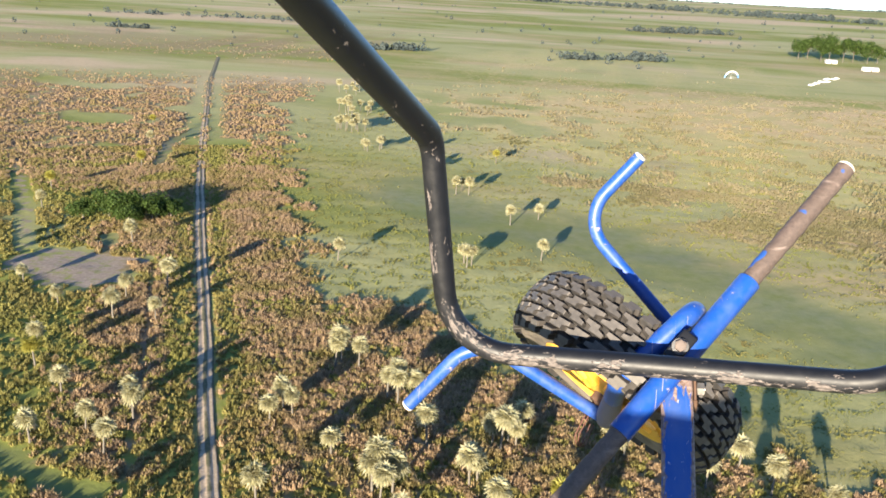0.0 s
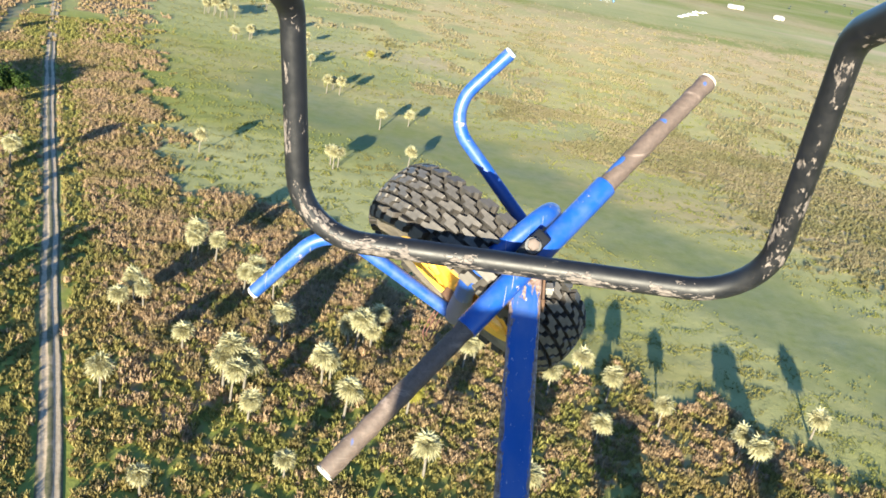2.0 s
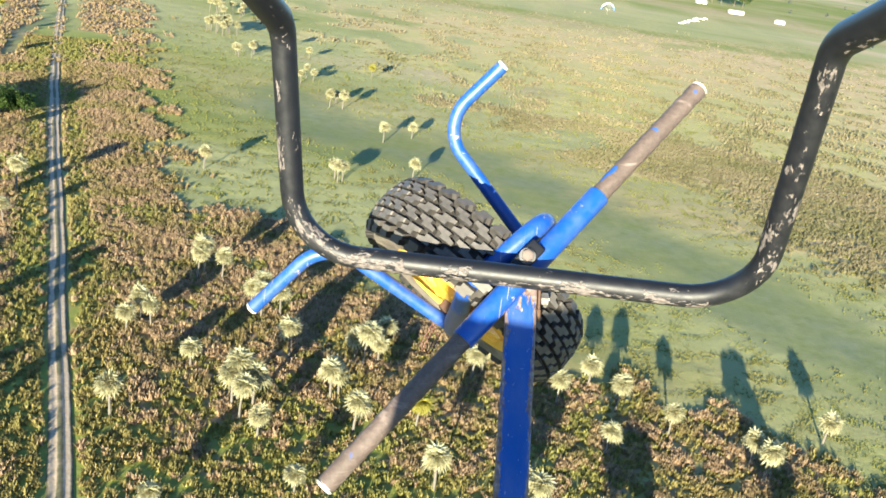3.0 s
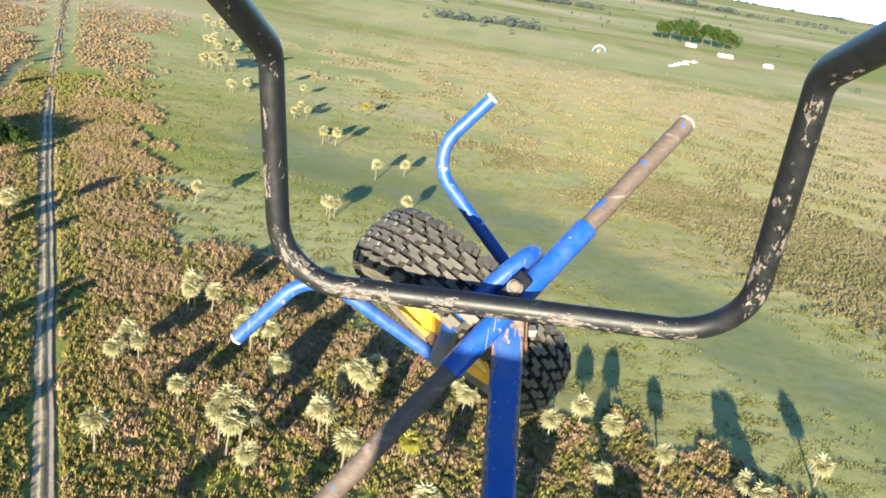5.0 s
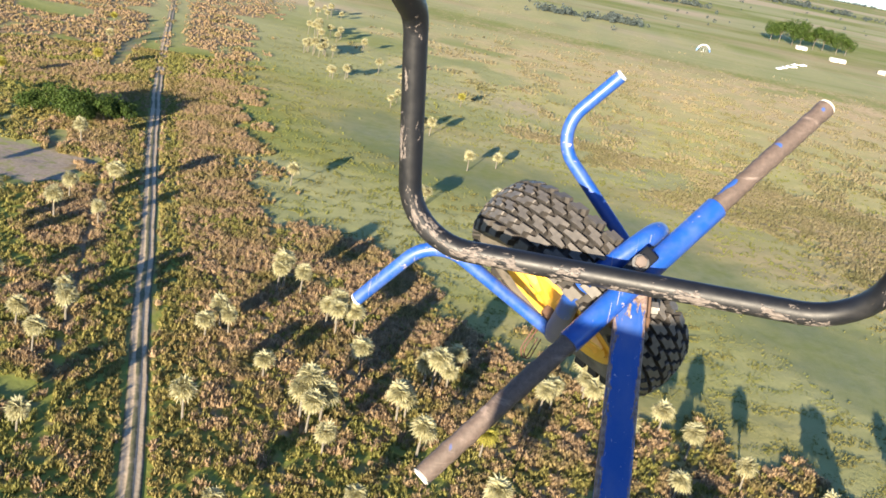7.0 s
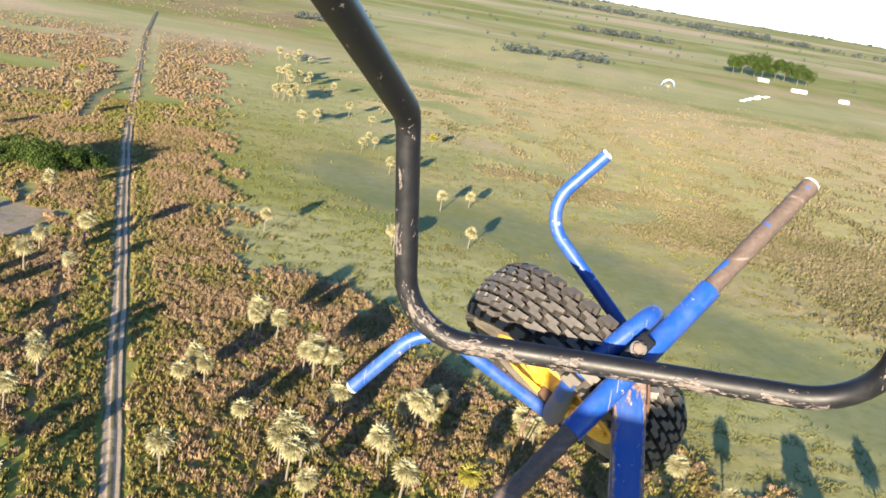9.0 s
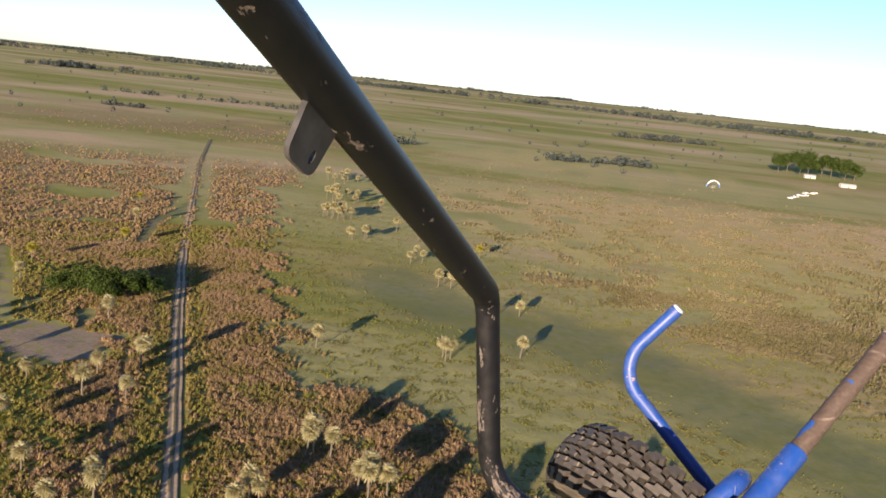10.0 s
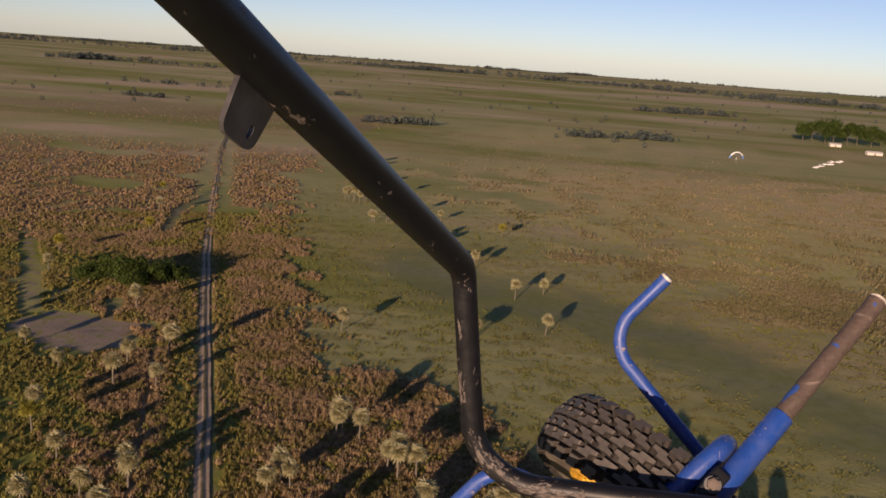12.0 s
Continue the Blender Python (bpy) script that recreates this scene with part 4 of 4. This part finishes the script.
part("steering_bar", tube([on_bar(0.30 + 0.37 * k / 10) for k in range(11)], 0.0184, 24), BLUE_WORN, trike, "scuffed blue steering tube")
for a, b in ((0.0, 0.315), (0.66, 1.0)):
    grip = part("grip", tube([on_bar(a + (b - a) * k / 24) for k in range(25)], [0.0150 + 0.0006 * math.sin(k * 2.3) for k in range(25)], 22, wobble=0.05), GRIP, trike, "grimy grey-brown grip with blue showing through")
    e = 0.0 if a == 0 else 1.0
    out = (bar_r - bar_l).normalized() * (1 if a == 0 else -1)
    part("end_cap", cylinder(on_bar(e), on_bar(e) + out * 0.006, 0.0145, 24, 0.002), WHITE_CAP, grip, "dirty white plastic plug")

# fork: a tube bent over the wheel
AXIS = Vector((-0.5462, -0.4881, -0.6807)).normalized()
HUB = P(0.0665, 1.4090, -0.6376)
axle_l, axle_r = HUB + AXIS * 0.085, HUB - AXIS * 0.085
fork_pts = [P(0.0458, 1.3556, -0.7028), P(0.0568, 1.222, -0.5611), P(0.164, 1.2698, -0.4495), P(0.173, 1.4535, -0.5697)]
fork = part("fork", tube(filleted(fork_pts, [0.05, 0.035]), 0.0165, 24), BLUE_WORN, trike, "blue tube fork bent over the wheel")
part("axle_clamp", tube([fork_pts[0] + (fork_pts[1] - fork_pts[0]) * k for k in (-0.10, -0.06, 0.0, 0.12, 0.30, 0.46, 0.52)], [0.015, 0.0185, 0.0195, 0.0192, 0.0182, 0.0172, 0.0166], 24), CLAMP, fork, "scuffed grey-mauve clamp at the axle end")
pivot = P(0.1367, 1.1846, -0.4814)
down = Vector((0.02, 0.60, -0.35)).normalized()
part("pivot_bracket", box_along(pivot + Vector((-0.014, -0.012, -0.016)) + down * 0.022, pivot + Vector((0.016, 0.012, 0.018)) + down * 0.022, -down, 0.026, 0.018, 0.003), BLACK, trike, "dark greasy steel bracket")
part("pivot_bolt", cylinder(pivot - down * 0.006, pivot + down * 0.05, 0.0092, 6, 0.0015), BOLT, trike, "dull brown hexagon bolt head")
part("washer", cylinder(pivot + down * 0.006, pivot + down * 0.009, 0.0125, 24), LUG_STEEL, trike)

# foot pegs
peg_r = [P(0.0652, 1.5875, -0.2834), P(-0.0339, 1.5837, -0.4091), P(0.1608, 1.4789, -0.5822)]
peg_l = [P(-0.3082, 1.3343, -0.7153), P(-0.1899, 1.3385, -0.5691), P(0.0462, 1.3617, -0.7123)]
for pts in (peg_r, peg_l):
    peg = part("foot_peg", tube(filleted(pts, [0.075], 14), 0.0122, 22), BLUE, trike, "bent blue tube foot peg")
    out = (pts[0] - pts[1]).normalized()
    part("end_cap", cylinder(pts[0] - out * 0.001, pts[0] + out * 0.005, 0.0118, 22, 0.0015), WHITE_CAP, peg, "white plastic plug")

# axle, rim, tyre and tread blocks
part("axle", cylinder(axle_l, axle_r, 0.008, 16), RUST, trike)
for e, s in ((axle_l, 1), (axle_r, -1)):
    part("axle_nut", cylinder(e, e + AXIS * s * 0.012, 0.013, 6, 0.001), GREY_STEEL, trike)
    part("spacer", cylinder(HUB + AXIS * s * 0.045, HUB + AXIS * s * 0.075, 0.016, 20, 0.002), RUST, trike, "rusty brown axle spacer")
spin = AXIS.to_track_quat("Z", "Y").to_matrix().to_4x4()
spin.translation = HUB
R, HALF = 0.2090, 0.0695
carcass = []
for k in range(25):
    a = math.pi * (k / 24) - math.pi / 2
    flat = abs(math.sin(a)) ** 0.85 * math.copysign(1, math.sin(a))
    carcass.append((0.126 + (R - 0.126) * (math.cos(a) ** 0.62 if math.cos(a) > 0 else 0), HALF * flat * (1.0 - 0.30 * max(0.0, abs(flat) - 0.86) / 0.14)))
bm = lathe(carcass + [(0.122, 0.046), (0.120, -0.046)], 72)
bm.transform(spin)
tyre = part("tyre", bm, GROOVE_SHADE, trike, "dusty black rubber tyre with block tread")
tyre.data.materials.append(SIDEWALL)
for face in tyre.data.polygons:                    # the smooth sidewalls are dusty, the grooves carry painted shade
    if (face.center - HUB).cross(AXIS).length < 0.186:
        face.material_index = 1


def tread_block(half, length, step, height):
    """One moulded block whose front and back run in a short S, so that an S-shaped cut stays between neighbours."""
    bm = bmesh.new()
    e = half * 0.18
    loop = [(-half, -length + step), (-e, -length + step), (e, -length - step), (half, -length - step),
            (half, length - step), (e, length - step), (-e, length + step), (-half, length + step)]
    low = [bm.verts.new((x, y * 1.03, -0.005)) for x, y in loop]
    mid = [bm.verts.new((x, y, height * 0.8)) for x, y in loop]
    top = [bm.verts.new((x * 0.93, y * 0.93, height)) for x, y in loop]
    for a, b in ((low, mid), (mid, top)):
        for k in range(8):
            bm.faces.new((a[k], a[(k + 1) % 8], b[(k + 1) % 8], b[k]))
    bm.faces.new((top[0], top[1], top[6], top[7]))
    bm.faces.new((top[1], top[2], top[5], top[6]))
    bm.faces.new((top[2], top[3], top[4], top[5]))
    return bm


def block_data(half, length, step, height):
    me = bpy.data.meshes.new("tread_block")
    b = tread_block(half, length, step, height)
    bmesh.ops.recalc_face_normals(b, faces=b.faces)
    b.to_mesh(me)
    b.free()
    me.materials.append(GROOVE_SHADE)
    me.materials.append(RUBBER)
    # block sides take the dark groove shade, tops the plain rubber
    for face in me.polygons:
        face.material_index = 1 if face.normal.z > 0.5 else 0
    return me


COUNT, ROWS_ACROSS = 34, 6
BLOCKS = [block_data(0.0108, 0.0118, 0.0030, 0.0135), block_data(0.0088, 0.0138, 0.0062, 0.0115), block_data(0.0088, 0.0132, -0.0062, 0.0115)]
half_profile = [(r_, h_) for r_, h_ in carcass]
reach = [0.0]
for (r0, h0), (r1, h1) in zip(half_profile, half_profile[1:]):
    reach.append(reach[-1] + math.hypot(r1 - r0, h1 - h0))
for row in range(ROWS_ACROSS):
    along_arc = reach[-1] / 2 + (row - (ROWS_ACROSS - 1) / 2) * 0.0205
    i = max(k for k in range(len(reach) - 1) if reach[k] <= along_arc)
    k = (along_arc - reach[i]) / (reach[i + 1] - reach[i])
    (r0, h0), (r1, h1) = half_profile[i], half_profile[i + 1]
    radius_at, height_at = r0 + (r1 - r0) * k, h0 + (h1 - h0) * k
    lean = math.atan2(-(r1 - r0), h1 - h0)
    for n in range(COUNT):
        a = 2 * math.pi * (n + 0.5 * (row % 2)) / COUNT
        m = Matrix.Rotation(a, 4, "Z") @ Matrix.Translation((radius_at, 0, height_at)) @ Matrix.Rotation(-lean, 4, "Y") @ Matrix.Rotation(radians(90), 4, "Y")
        ob = new("tread_block", BLOCKS[0 if row in (0, ROWS_ACROSS - 1) else 1 + row % 2])
        ob.parent = tyre
        ob.matrix_basis = spin @ m

bm = lathe([(r_ * 1.13, h_ * 1.15) for r_, h_ in ((0.117, 0.047), (0.120, 0.043), (0.109, 0.036), (0.098, 0.014), (0.098, -0.014), (0.109, -0.036), (0.120, -0.043), (0.117, -0.047),
                                                  (0.103, -0.036), (0.090, -0.012), (0.090, 0.012), (0.103, 0.036))], 56)
bm.transform(spin)
rim = part("rim", bm, YELLOW, trike, "orange-yellow enamelled steel rim")
bm = lathe([(r_ * 1.13, h_ + 0.008) for r_, h_ in ((0.104, 0.044), (0.094, 0.036), (0.078, 0.030), (0.066, 0.034), (0.046, 0.040), (0.024, 0.050), (0.010, 0.050), (0.010, -0.044),
                                                   (0.024, -0.044), (0.046, 0.026), (0.066, 0.022), (0.078, 0.020), (0.094, 0.026), (0.104, 0.036))], 56)
bm.transform(spin)
part("wheel_disc", bm, YELLOW, rim)
for k in range(4):
    a = math.pi / 4 + k * math.pi / 2
    q = spin @ Vector((0.058 * math.cos(a), 0.058 * math.sin(a), 0.046))
    part("wheel_bolt", cylinder(q - AXIS * 0.004, q + AXIS * 0.010, 0.0075, 6, 0.001), RUST, rim)


def wheel_rib():
    """A raised rib of the pressed wheel, running out from the hub and tapering down to the rim."""
    bm = bmesh.new()
    rows = []
    for k in range(7):
        r_ = 0.046 + 0.064 * k / 6
        half, top = 0.0085 - 0.0025 * k / 6, 0.058 - 0.006 * k / 6
        rows.append([bm.verts.new((r_, y, z)) for y, z in ((-half * 1.3, 0.034), (-half, top - 0.003), (-half * 0.6, top), (half * 0.6, top), (half, top - 0.003), (half * 1.3, 0.034))])
    for a, b in zip(rows, rows[1:]):
        for k in range(5):
            bm.faces.new((a[k], b[k], b[k + 1], a[k + 1]))
    bm.faces.new(rows[0])
    bm.faces.new(rows[-1][::-1])
    bmesh.ops.recalc_face_normals(bm, faces=bm.faces)
    return bm


for k in range(10):
    bm = wheel_rib()
    bm.transform(spin @ Matrix.Rotation(2 * math.pi * (k + 0.3) / 10, 4, "Z"))
    part("rib", bm, YELLOW, rim)

# loose cable loops at the axle
loops = [axle_l + Vector((-0.012, -0.01, -0.01)), axle_l + Vector((-0.028, -0.03, -0.045)), axle_l + Vector((-0.018, -0.025, -0.075)), axle_l + Vector((-0.002, -0.005, -0.03))]
for k in range(2):
    shift_k = Vector((0.006 * k, 0.004 * k, -0.003 * k))
    part("cable", tube(filleted([p + shift_k for p in loops], [0.015, 0.012]), 0.0011, 8), RED_WIRE, trike, "thin red-brown cable loop")
